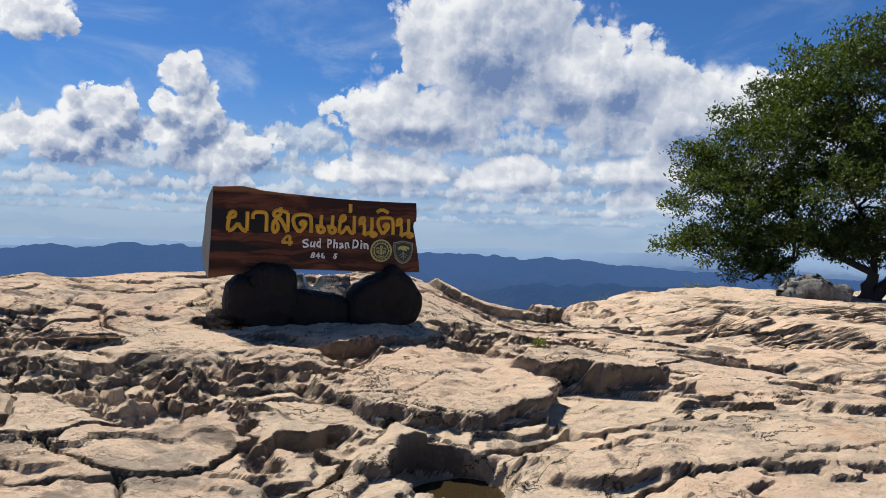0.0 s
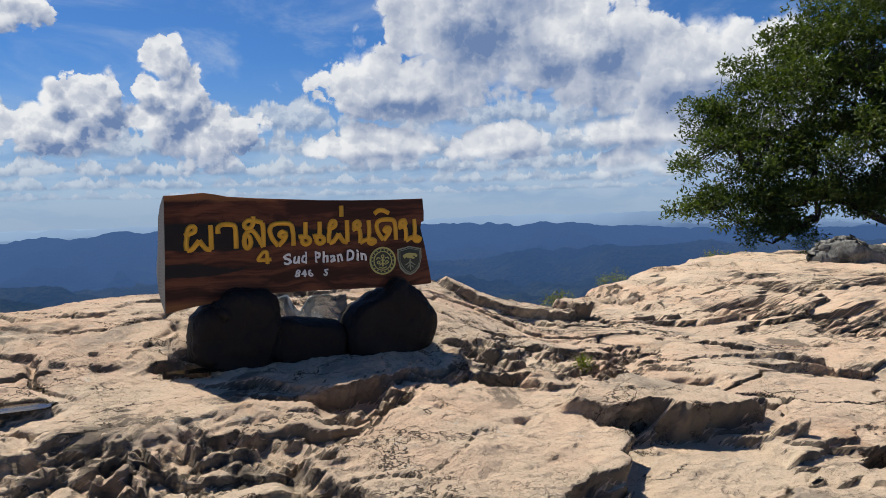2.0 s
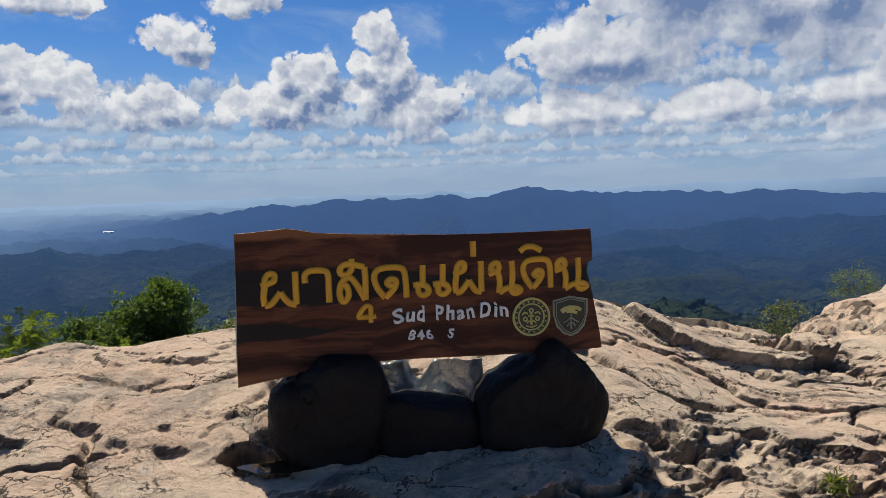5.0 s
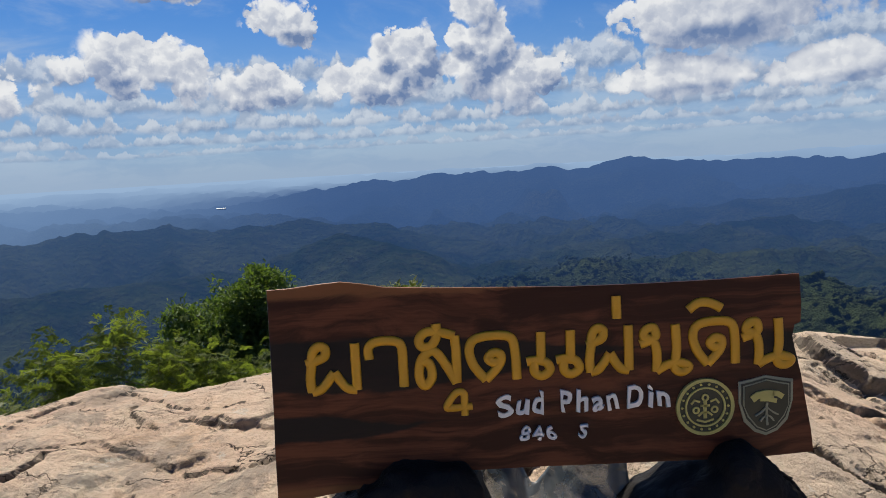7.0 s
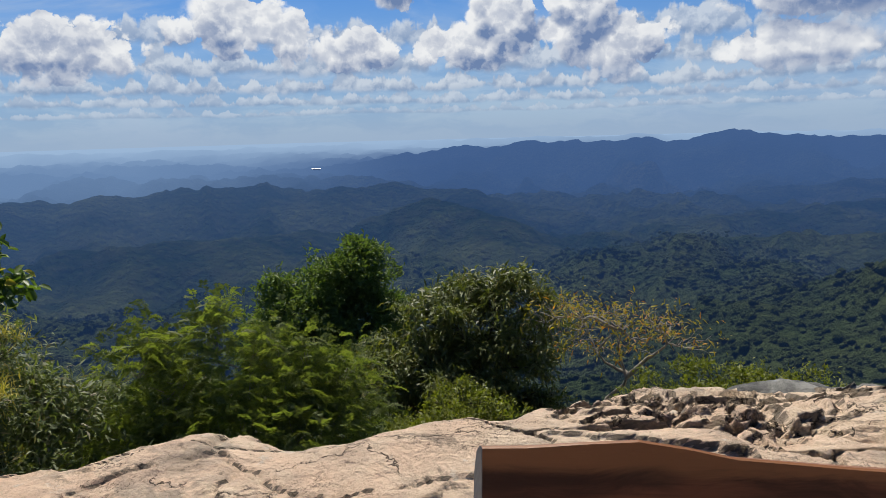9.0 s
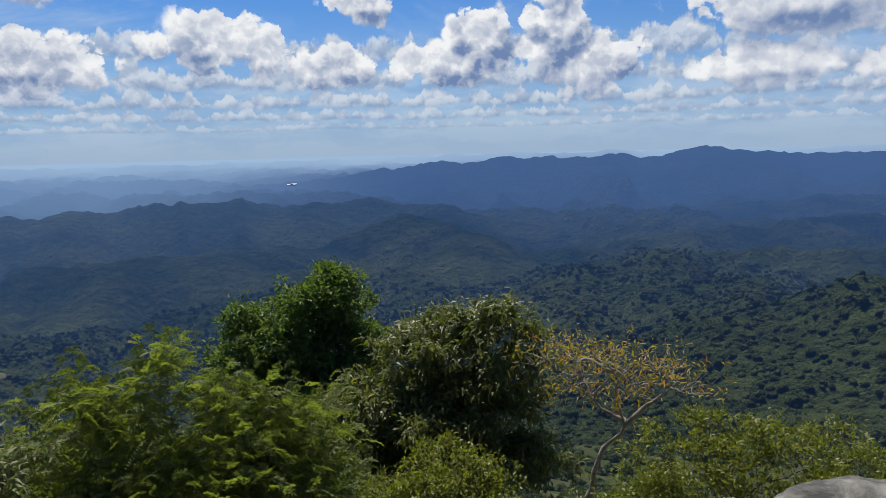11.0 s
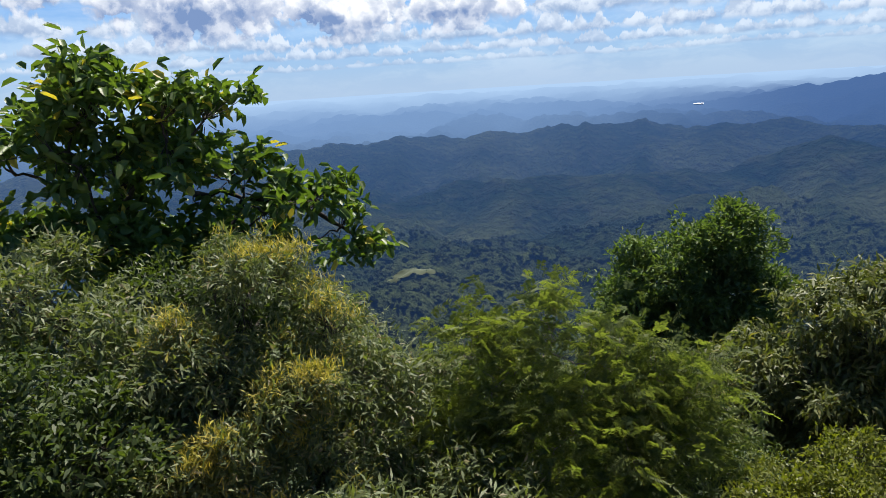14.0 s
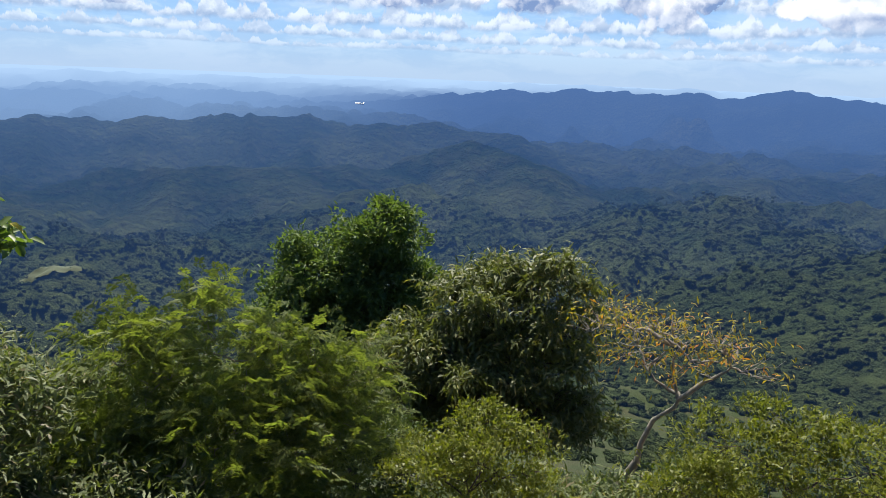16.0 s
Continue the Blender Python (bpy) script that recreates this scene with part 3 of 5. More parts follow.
    z = z + 0.03 * (who - 0.5) * (1 - 0.6 * calm) - 0.09 * joint * (1 - 0.8 * calm)
    grainy = 0.020 * fbm(wx * 3.0, wy * 4.2, 83, 6, 0.62)
    wx, wy = wx + 0.045 * fbm(x * 6, y * 6, 13, 4, 0.6), wy + 0.045 * fbm(x * 6, y * 6, 29, 4, 0.6)
    for cx, cy, a, b, turn, high in SLABS:
        r, lim = local(wx, wy, cx, cy, a, b, turn)
        on = smooth01(1.0 + 0.025 / lim, 1.0 - 0.025 / lim, r)
        z = z + on * (0.75 * (level + high * 1.35 - 0.02 * r + grainy - z) + 0.25 * high)
    for cx, cy, a, b, turn, deep in HOLLOWS + HOLLOWS2:
        r, lim = local(wx, wy, cx, cy, a, b, turn)
        z = z + smooth01(1.0 + 0.02 / lim, 1.0 - 0.03 / lim, r) * (level - 1.2 * deep + grainy - z) + 0.02 * np.exp(-((r - 1.15) / 0.16) ** 2)
    z = z + 0.013 * fbm(x * 7, y * 12, 81, 6, 0.64) * (0.35 + 0.9 * rough)
    lumps = fbm(wx * 2.4, wy * 3.2, 85, 6, 0.6)
    z = z + 0.017 * lumps * (0.45 + 0.55 * vnoise(x * 0.6, y * 0.6, 87)) - 0.016 * np.abs(fbm(wx * 3.6, wy * 4.6, 89, 5, 0.6))
    # small weathered pits
    d1, d2, who = cells(wx * 3.1 + 9, wy * 3.8, 95)
    z = z - 0.05 * (1 - calm) * (who > 0.90) * smooth01(0.30, 0.12, d1) * smooth01(0.35, 0.6, vnoise(x * 0.7 + 8, y * 0.7, 97))
    edge = np.interp(x, EDGE_X, EDGE_Y) + 0.3 * fbm(x * 0.8, y * 0.3, 91, 4)
    over = np.clip(y - edge + 0.55, 0, 30)
    drop = 0.30 * np.minimum(over, 0.6) ** 2 + 1.9 * np.clip(over - 0.6, 0, 30)
    return z - drop, z - level


def spaced(lo, a, b, hi, step, grow):
    mid = list(np.arange(a, b + 1e-6, step))
    s, v, up = step, b, []
    while v < hi:
        s *= grow
        v += s
        up.append(v)
    s, v, down = step, a, []
    while v > lo:
        s *= grow
        v -= s
        down.append(v)
    return np.array(down[::-1] + mid + up)


xs, ys = spaced(-20, -3.0, 4.2, 26, 0.018, 1.04), spaced(-20, -4.2, 2.6, 17, 0.018, 1.04)
gx, gy = np.meshgrid(xs, ys)
gz, proud = rock_height(gx, gy)
nx, ny = len(xs), len(ys)                     # ledges lean out toward -y, the camera's side, so their faces render dark
idx = np.arange(nx * ny).reshape(ny, nx)
quads = np.stack([idx[:-1, :-1], idx[:-1, 1:], idx[1:, 1:], idx[1:, :-1]], -1).reshape(-1, 4)
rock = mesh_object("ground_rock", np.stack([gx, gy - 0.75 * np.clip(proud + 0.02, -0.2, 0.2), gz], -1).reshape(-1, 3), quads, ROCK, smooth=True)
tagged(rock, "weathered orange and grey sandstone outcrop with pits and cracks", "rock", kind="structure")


def rock_at(x, y):
    return float(rock_height(np.array([x], float), np.array([y], float))[0][0])


# ---- valley, hills and the far horizon ----
RINGS = (3, 8, 20, 60, 150, 300, 600, 1200, 2200, 3200, 4950)
FLOOR = (-3.2, -4.6, -10, -32, -75, -125, -185, -205, -188, -150, -62)


def valley_height(r, az):
    """az in degrees, left positive; r in metres."""
    x, y = -r * np.sin(np.radians(az)), r * np.cos(np.radians(az))
    z = np.interp(np.log(r), np.log(RINGS), FLOOR)
    z = z * (1 - 0.4 * smooth01(6, -24, az) * smooth01(1900, 500, r) * smooth01(200, 480, r))          # the land rises on that side
    lift = smooth01(100, 500, r)
    fx, fy = x / 420.0, y / 420.0
    z = z + lift * (34 * fbm(fx, fy, 101, 6, 0.58) + 62 * (0.4 - np.abs(fbm(fx * 1.1 + 7, fy * 1.1, 131, 6, 0.55))) + 26 * (0.4 - np.abs(fbm(fx * 3.1, fy * 3.1 + 4, 151, 5, 0.55)))) * smooth01(5200, 2500, r)

    def ridge(crest_r, half, el_at, seed, rough):
        el = np.interp(az, *el_at) + rough * fbm(az * 0.42, az * 0 + seed, seed, 6, 0.6)
        top = 1.8 + crest_r * np.tan(np.radians(el))
        run = (r - crest_r * (1 + 0.05 * fbm(az * 0.12, az * 0, seed + 3, 3))) / half
        spur = np.clip(1 + 0.7 * fbm(x / 190.0, y / 190.0, seed + 5, 5, 0.55), 0.45, 2.2)
        return top - half * 0.30 * spur * np.abs(run) ** 1.25

    z = np.maximum(z, ridge(1500, 330, ((-16, -6, 3, 10, 20, 27, 36, 46, 60, 80), (-9, -7, -4.9, -4.3, -4.15, -4.1, -4.3, -4.4, -4.6, -5)), 211, 0.40))
    z = np.maximum(z, ridge(1150, 210, ((-14, -4, 2, 7, 14, 30, 40), (-12, -9, -6.3, -5.6, -8.0, -7.6, -9)), 223, 0.3))
    z = np.maximum(z, ridge(2900, 620, ((-62, -45, -30, -18.2, -16, -13.8, -9.6, -2.8, 4, 12.7, 20, 30), (-2.0, -1.7, -1.25, -0.98, -0.66, -0.98, -0.98, -1.0, -1.4, -2.3, -3.2, -5)), 241, 0.30))
    z = np.maximum(z, ridge(2000, 380, ((-65, -50, -42, -30, -22, -10), (-2.5, -2.6, -2.8, -3.6, -4.2, -6)), 257, 0.3))
    z = np.maximum(z, ridge(4350, 700, ((-70, -45, -25, -10, 5, 20, 45, 80), (-0.45, -0.45, -0.55, -0.7, -0.75, -0.95, -0.95, -0.8)), 271, 0.16))
    # behind and beside the walker the plateau goes on
    back = smooth01(95, 125, np.abs(az)) * (r < 5000)
    return z * (1 - back) + (-1.3 - 0.02 * np.minimum(r, 900)) * back


fine_az = np.arange(-66, 82, 0.26)
az_line = np.concatenate([np.arange(-180, -66, 6.0), fine_az, np.arange(82.5, 180, 6.0), [180.0]])
r_line = np.geomspace(5.0, 4950, 250)
cut = int(np.searchsorted(r_line, 260))


def polar_sheet(name, rr, mat):
    A, R = np.meshgrid(az_line, rr)
    Z = valley_height(R, A)
    v = np.stack([-R * np.sin(np.radians(A)), R * np.cos(np.radians(A)), Z], -1).reshape(-1, 3)
    i = np.arange(A.size).reshape(A.shape)
    f = np.stack([i[:-1, 1:], i[:-1, :-1], i[1:, :-1], i[1:, 1:]], -1).reshape(-1, 4)
    return mesh_object(name, v, f, mat, smooth=True)


tagged(polar_sheet("ground", r_line[:cut + 1], SOIL), "wooded slope falling away below the cliff", "ground", kind="structure")
tagged(polar_sheet("backdrop", r_line[cut:], DISTANCE), "wooded hills and valley reaching the horizon, painted with blue haze", "hills", kind="structure")


def ico(level):
    bm = bmesh.new()
    bmesh.ops.create_icosphere(bm, subdivisions=level, radius=1.0)
    bm.verts.index_update()
    v = np.array([q.co[:] for q in bm.verts])
    f = np.array([[q.index for q in g.verts] for g in bm.faces])
    bm.free()
    return v, f


def forest():
    """The treetops of the valley, as one body of crowns."""
    rng = np.random.default_rng(5)
    v0, f0 = ico(1)
    n = 32000
    az = rng.uniform(-62, 76, n)
    r = 120.0 + 780.0 * rng.random(n) ** 0.75
    z = valley_height(r, az)
    size = rng.uniform(1.1, 2.8, n) * np.where(rng.random(n) < 0.08, 1.4, 1.0)
    V = v0[None] * (1 + 0.32 * rng.standard_normal((n, len(v0), 1)).clip(-1.2, 1.2))
    V = V * (size[:, None, None] * np.stack([np.ones(n), np.ones(n), rng.uniform(0.7, 1.15, n)], -1)[:, None])
    V = V + np.stack([-r * np.sin(np.radians(az)), r * np.cos(np.radians(az)), z - size * 0.15], -1)[:, None]
    F = f0[None] + (np.arange(n) * len(v0))[:, None, None]
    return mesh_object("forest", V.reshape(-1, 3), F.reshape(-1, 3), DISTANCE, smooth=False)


tagged(forest(), "dense green treetops of the valley forest", "forest", kind="stuff")


# ---- plants ----
def tube(path, radii, sides=6):
    """A tapered tube along a path: verts and quads."""
    path = np.asarray(path, float)
    n = len(path)
    tang = np.gradient(path, axis=0)
    tang /= np.linalg.norm(tang, axis=1)[:, None] + 1e-9
    ref = np.array([0.31, 0.95, 0.05])
    a = np.cross(tang, ref)
    a /= np.linalg.norm(a, axis=1)[:, None] + 1e-9
    b = np.cross(tang, a)
    th = np.linspace(0, 2 * np.pi, sides, endpoint=False)
    v = path[:, None] + np.asarray(radii)[:, None, None] * (np.cos(th)[None, :, None] * a[:, None] + np.sin(th)[None, :, None] * b[:, None])
    i = np.arange(n * sides).reshape(n, sides)
    j = np.roll(i, -1, axis=1)
    return v.reshape(-1, 3), np.stack([i[:-1], j[:-1], j[1:], i[1:]], -1).reshape(-1, 4)


def joined(pieces):
    V, F, base = [], [], 0
    for v, f in pieces:
        V.append(v)
        F.append(f + base)
        base += len(v)
    return np.concatenate(V), np.concatenate(F)


def bent(a, b, rng, wander=0.12, n=7, sag=0.0):
    a, b = np.asarray(a, float), np.asarray(b, float)
    t = np.linspace(0, 1, n)[:, None]
    p = a + (b - a) * t
    span = np.linalg.norm(b - a)
    off = np.cumsum(rng.standard_normal((n, 3)), axis=0) * span * wander / n ** 0.5
    off -= off[0] + (off[-1] - off[0]) * t
    p = p + off
    p[:, 2] += sag * span * np.sin(np.pi * t[:, 0])
    return p


def turned(dirs, rng):
    """For each direction a frame: the direction, a side and a normal."""
    d = dirs / (np.linalg.norm(dirs, axis=1)[:, None] + 1e-9)
    up = np.tile([0, 0, 1.0], (len(d), 1)) + 0.6 * rng.standard_normal((len(d), 3))
    s = np.cross(d, up)
    s /= np.linalg.norm(s, axis=1)[:, None] + 1e-9
    return d, s, np.cross(s, d)


def leaves(pos, dirs, length, width, rng, cup=0.18, curl=0.25, ovate=False):
    """Pointed blades, folded along the middle and bent at the tip: six points and two quads each."""
    d, s, u = turned(dirs, rng)
    n = len(pos)
    L = (length * rng.uniform(0.65, 1.2, n))[:, None]
    Wd = (width * rng.uniform(0.7, 1.15, n))[:, None]
    mid = pos + d * L * 0.45
    tip = pos + d * L - u * L * curl
    a, b = mid + s * Wd * 0.5 + u * Wd * cup, mid - s * Wd * 0.5 + u * Wd * cup
    if ovate:
        q = pos + d * L * 0.78 - u * L * curl * 0.45
        a, b = pos + d * L * 0.32 + s * Wd * 0.5 + u * Wd * cup, pos + d * L * 0.32 - s * Wd * 0.5 + u * Wd * cup
        V = np.stack([pos, a, q + s * Wd * 0.40 + u * Wd * cup, tip, q - s * Wd * 0.40 + u * Wd * cup, b], 1)
        F = (np.arange(n) * 6)[:, None, None] + np.array([[0, 1, 2, 3], [0, 3, 4, 5]])[None]
        return V.reshape(-1, 3), F.reshape(-1, 4)
    V = np.stack([pos, a, tip, b], 1)
    F = np.arange(n * 4).reshape(n, 4)
    return V.reshape(-1, 3), F


def fronds(pos, dirs, length, rng, pairs=14, leaflet=0.07, droop=0.5):
    """Feathery compound leaves: rows of narrow leaflets along a drooping stalk."""
    d, s, u = turned(dirs, rng)
    n = len(pos)
    L = (length * rng.uniform(0.6, 1.15, n))[:, None, None]
    t = np.linspace(0.12, 1, pairs)[None, :, None]
    stalk = pos[:, None] + d[:, None] * L * t
    stalk[..., 2] -= (droop * L * t ** 2)[..., 0]
    out = []
    for side in (-1, 1):
        ld = side * s[:, None] * 0.85 + d[:, None] * 0.55 + np.array([0, 0, -0.35]) + 0.15 * rng.standard_normal((n, pairs, 3))
        size = leaflet * (1.05 - 0.55 * np.abs(t - 0.45))
        w = d[:, None] * size * 0.15
        base, tip = stalk, stalk + ld * size
        mid = (base + tip) / 2
        out.append(np.stack([base + 0 * w, mid + w, tip, mid - w], 2).reshape(-1, 3))
    V = np.concatenate(out)
    return V, np.arange(len(V)).reshape(-1, 4)


def shell_points(blobs, n, rng, inner=0.55):
    """Points in ellipsoids (centre, radii), crowded towards their skins and away from their undersides."""
    vol = np.array([b[3] * b[4] * b[5] for b in blobs]) ** 0.75
    pick = rng.choice(len(blobs), n, p=vol / vol.sum())
    B = np.array(blobs)[pick]
    d = rng.standard_normal((n, 3))
    d /= np.linalg.norm(d, axis=1)[:, None]
    low = d[:, 2] < -0.35
    d[low, 2] *= -0.6
    r = inner + (1 - inner) * rng.random(n) ** 0.6
    lump = 1 + 0.22 * np.sin(d[:, 0] * 7 + B[:, 0] * 3) * np.sin(d[:, 1] * 6 + 1 + B[:, 1] * 2) + 0.12 * rng.standard_normal(n)
    return B[:, :3] + d * B[:, 3:] * (r * lump)[:, None], d


def clumped(blobs, n, size, rng):
    """Small cushions of foliage set over the skins of the large ones."""
    area = np.array([(b[3] * b[4] * b[5]) ** (2 / 3) for b in blobs])
    B = np.array(blobs)[rng.choice(len(blobs), n, p=area / area.sum())]
    d = rng.standard_normal((n, 3))
    d /= np.linalg.norm(d, axis=1)[:, None]
    d[d[:, 2] < -0.4, 2] *= -0.5
    r = size * rng.uniform(0.6, 1.35, n)
    at = B[:, :3] + d * B[:, 3:] * rng.uniform(0.62, 1.04, n)[:, None]
    return [(*p, q, q, q * 0.62) for p, q in zip(at, r)]


def twig_leaves(tips, outs, per, spread, length, width, rng, lift=0.3, droop=0.0, curl=0.25, ovate=False):
    """A bunch of leaves round every twig tip."""
    n = len(tips)
    at = np.repeat(tips, per, axis=0) + spread * rng.standard_normal((n * per, 3)) * np.array([1, 1, 0.8])
    dd = np.repeat(outs, per, axis=0) * 0.6 + rng.standard_normal((n * per, 3)) * 0.75
    dd[:, 2] += lift - droop
    return leaves(at, dd, length, width, rng, curl=curl, ovate=ovate)


def plant(name, base, label, category, seed, blobs, leaf_mat, bark_mat, tips=900, per=14, spread=0.09, length=0.11, width=0.045,
          lift=0.3, droop=0.0, curl=0.25, limbs=26, trunk=0.10, stems=1, fork=0.35, twigs=0.35, feather=False, group="", kind_of_crown="crown", inner=0.5, ovate=False, clumps=0, size=0.3):
    """A tree or shrub: trunk with limbs, and a crown of single leaves."""
    rng = np.random.default_rng(seed)
    root = new(name)
    root.location = base
    base = np.array(base, float)
    if clumps:
        loose = int(0.3 * tips)
        pts, outs = (np.concatenate(q) for q in zip(shell_points(clumped(blobs, clumps, size, rng), tips - loose, rng, inner), shell_points(blobs, loose, rng, inner)))
    else:
        pts, outs = shell_points(blobs, tips, rng, inner)
    wood = []
    heart = np.array([[b[0], b[1], b[2] - 0.25 * b[5]] for b in blobs])
    weight = np.array([b[3] * b[4] * b[5] for b in blobs])
    centre = (heart * weight[:, None]).sum(0) / weight.sum()
    starts = []
    for s in range(stems):
        foot = base + np.array([*(0.12 * stems * rng.standard_normal(2) * (stems > 1)), -0.15])
        top = foot + (centre - foot) * fork + np.array([*(0.25 * stems * rng.standard_normal(2) * (stems > 1)), 0])
        p = bent(foot, top, rng, 0.10, 9)
        wood.append(tube(p, np.linspace(trunk * 1.25, trunk * 0.75, 9), 9))
        starts.append(top)
    order = rng.permutation(tips)
    ends = [h for h in heart] + [pts[i] - 0.25 * (pts[i] - centre) for i in order[:limbs]]
    knots = list(starts)
    for n_limb, e in enumerate(ends):
        k0 = knots[int(np.argmin([np.linalg.norm(q - e) + 0.35 * np.linalg.norm(q - base) for q in knots]))]
        p = bent(k0, e, rng, 0.13, 8, 0.05)
        r0 = trunk * (0.55 if n_limb < len(heart) else 0.26)
        wood.append(tube(p, np.linspace(r0, r0 * 0.28, 8), 6))
        knots += [p[4], p[7]]
    K = np.array(knots)
    for i in order[:int(tips * twigs)]:
        q = K[np.argmin(np.linalg.norm(K - pts[i], axis=1))]
        q = q + (pts[i] - q) * rng.uniform(0.0, 0.25)
        wood.append(tube(bent(q, pts[i], rng, 0.1, 4), np.linspace(trunk * 0.07 + 0.003, 0.002, 4), 3))
    trunk_verts, trunk_faces = joined(wood)
    mesh_object("trunk", trunk_verts - base, trunk_faces, bark_mat, root, "trunk with bare limbs and twigs", True)
    if feather:
        at = np.repeat(pts, per, axis=0) + spread * rng.standard_normal((tips * per, 3))
        dd = np.repeat(outs, per, axis=0) * 0.7 + 0.6 * rng.standard_normal((tips * per, 3))
        dd[:, 2] += lift
        cv, cf = fronds(at, dd, length, rng, leaflet=width, droop=droop)
    else:
        cv, cf = twig_leaves(pts, outs, per, spread, length, width, rng, lift, droop, curl, ovate)
    mesh_object(kind_of_crown, cv - base, cf, leaf_mat, root, "")
    tagged(root, label, category, group)
    return root, pts, outs, rng


def ground_at(x, y):
    r, az = math.hypot(x, y), math.degrees(math.atan2(-x, y))
    return float(valley_height(np.array([max(r, 3.0)]), np.array([az]))[0])


# the great tree beside the outcrop
plant("tree", (17.2, 7.0, -0.7), "large dark green tree with a wide leaning crown behind the rock", "tree", 41,
      [(15.6, 10.0, 2.4, 2.0, 2.0, 1.7), (15.0, 9.9, 0.8, 1.6, 1.6, 1.1), (17.0, 9.0, 4.2, 2.4, 2.4, 1.7), (18.5, 7.5, 5.6, 3.0, 3.0, 2.0),
       (17.6, 7.4, 2.6, 2.8, 2.8, 1.9), (19.6, 5.6, 3.4, 3.0, 3.0, 2.4), (20.5, 4.0, 6.0, 3.2, 3.2, 2.4), (19.0, 6.0, 1.2, 2.6, 2.6, 1.2), (14.9, 10.6, 3.6, 0.7, 0.7, 0.4), (16.6, 8.6, 0.9, 2.2, 2.0, 1.1), (15.8, 9.4, 0.1, 1.3, 1.2, 0.7), (19.5, 4.5, 0.4, 2.4, 2.4, 1.0), (21, 3, 3, 3, 3, 2.4)],
      LEAF_BIG_TREE, BARK, tips=9600, per=18, spread=0.12, length=0.14, width=0.06, limbs=90, trunk=0.19, fork=0.30, twigs=0.22, inner=0.4, stems=2, clumps=760, size=0.52)

# rounded tree below the cliff
za = ground_at(-6.0, 18.3)
plant("tree", (-6.0, 18.3, za), "rounded tree with dense deep green leaves below the cliff", "tree", 42,
      [(-5.3, 18.2, -2.2, 1.1, 1.1, 1.0), (-6.5, 18.0, -3.0, 1.4, 1.4, 1.1), (-5.2, 18.3, -3.6, 1.5, 1.4, 1.2), (-7.2, 17.8, -4.2, 1.5, 1.5, 1.2), (-5.9, 18.2, -5.0, 2.2, 1.8, 1.4)],
      LEAF_DARK, BARK, tips=2400, per=16, ovate=True, spread=0.11, length=0.16, width=0.06, limbs=24, trunk=0.13, twigs=0.15, inner=0.35, clumps=120, size=0.46)

# tree with drooping narrow leaves
zb = ground_at(-1.9, 14.4)
plant("tree", (-1.7, 14.4, zb), "broad crowned tree with drooping olive green leaves", "tree", 43,
      [(-1.3, 14.5, -2.0, 1.0, 1.0, 0.7), (-2.5, 14.3, -2.4, 1.2, 1.1, 0.8), (-0.6, 14.5, -2.7, 0.9, 1.0, 0.8), (-2.9, 14.0, -3.4, 1.4, 1.2, 1.0), (-1.4, 14.3, -3.6, 1.5, 1.2, 1.1), (-2.2, 14.0, -4.6, 1.7, 1.3, 1.0), (-4.0, 14.0, -3.7, 1.0, 1.0, 0.8), (-4.8, 14.0, -4.6, 1.3, 1.1, 1.0), (-3.5, 13.8, -4.9, 1.5, 1.2, 1.0), (-1.0, 14.0, -4.6, 1.2, 1.1, 0.9)],
      LEAF_DROOP, BARK, tips=3300, per=15, spread=0.09, length=0.20, width=0.05, lift=-0.05, droop=0.45, curl=0.3, limbs=34, trunk=0.10, twigs=0.25, inner=0.3, clumps=150, size=0.40)

# thin forked tree with sparse yellowing leaves
zf = ground_at(0.0, 11.0)
plant("sapling", (0.0, 11.05, zf), "thin forked tree with pale bark and sparse yellowing leaves", "tree", 44,
      [(0.9, 10.9, -1.5, 1.3, 0.9, 0.35), (1.6, 10.8, -1.75, 0.9, 0.8, 0.3), (0.0, 11.1, -1.35, 0.8, 0.8, 0.35), (0.5, 11.0, -2.0, 0.9, 0.8, 0.3)],
      LEAF_GOLD, PALE_BARK, tips=300, per=4, spread=0.09, length=0.12, width=0.028, lift=0.0, droop=0.2, limbs=26, trunk=0.085, fork=0.62, twigs=0.7, inner=0.2)

# feathery shrub
zg = ground_at(-5.0, 8.6)
plant("feathery_shrub", (-5.0, 8.8, zg), "tall feathery shrub with fresh green compound leaves", "shrub", 45,
      [(-5.4, 9.0, -1.3, 0.35, 0.35, 0.75), (-6.3, 8.4, -1.5, 0.45, 0.4, 0.7), (-5.9, 8.7, -1.75, 0.5, 0.4, 0.5), (-4.5, 9.3, -1.7, 0.5, 0.4, 0.6), (-3.7, 9.5, -2.0, 0.5, 0.4, 0.5), (-4.4, 9.3, -2.3, 0.9, 0.7, 0.6), (-5.2, 8.6, -2.6, 1.5, 0.9, 0.9), (-6.4, 8.2, -2.8, 0.9, 0.8, 0.9), (-3.8, 9.3, -2.8, 0.9, 0.7, 0.8), (-5.0, 8.6, -3.7, 1.8, 1.0, 0.9)],
      LEAF_FEATHER, PALE_BARK, tips=640, per=8, spread=0.16, length=0.44, width=0.08, lift=0.8, droop=0.6, limbs=40, trunk=0.03, stems=7, twigs=0.7, inner=0.25, feather=True)

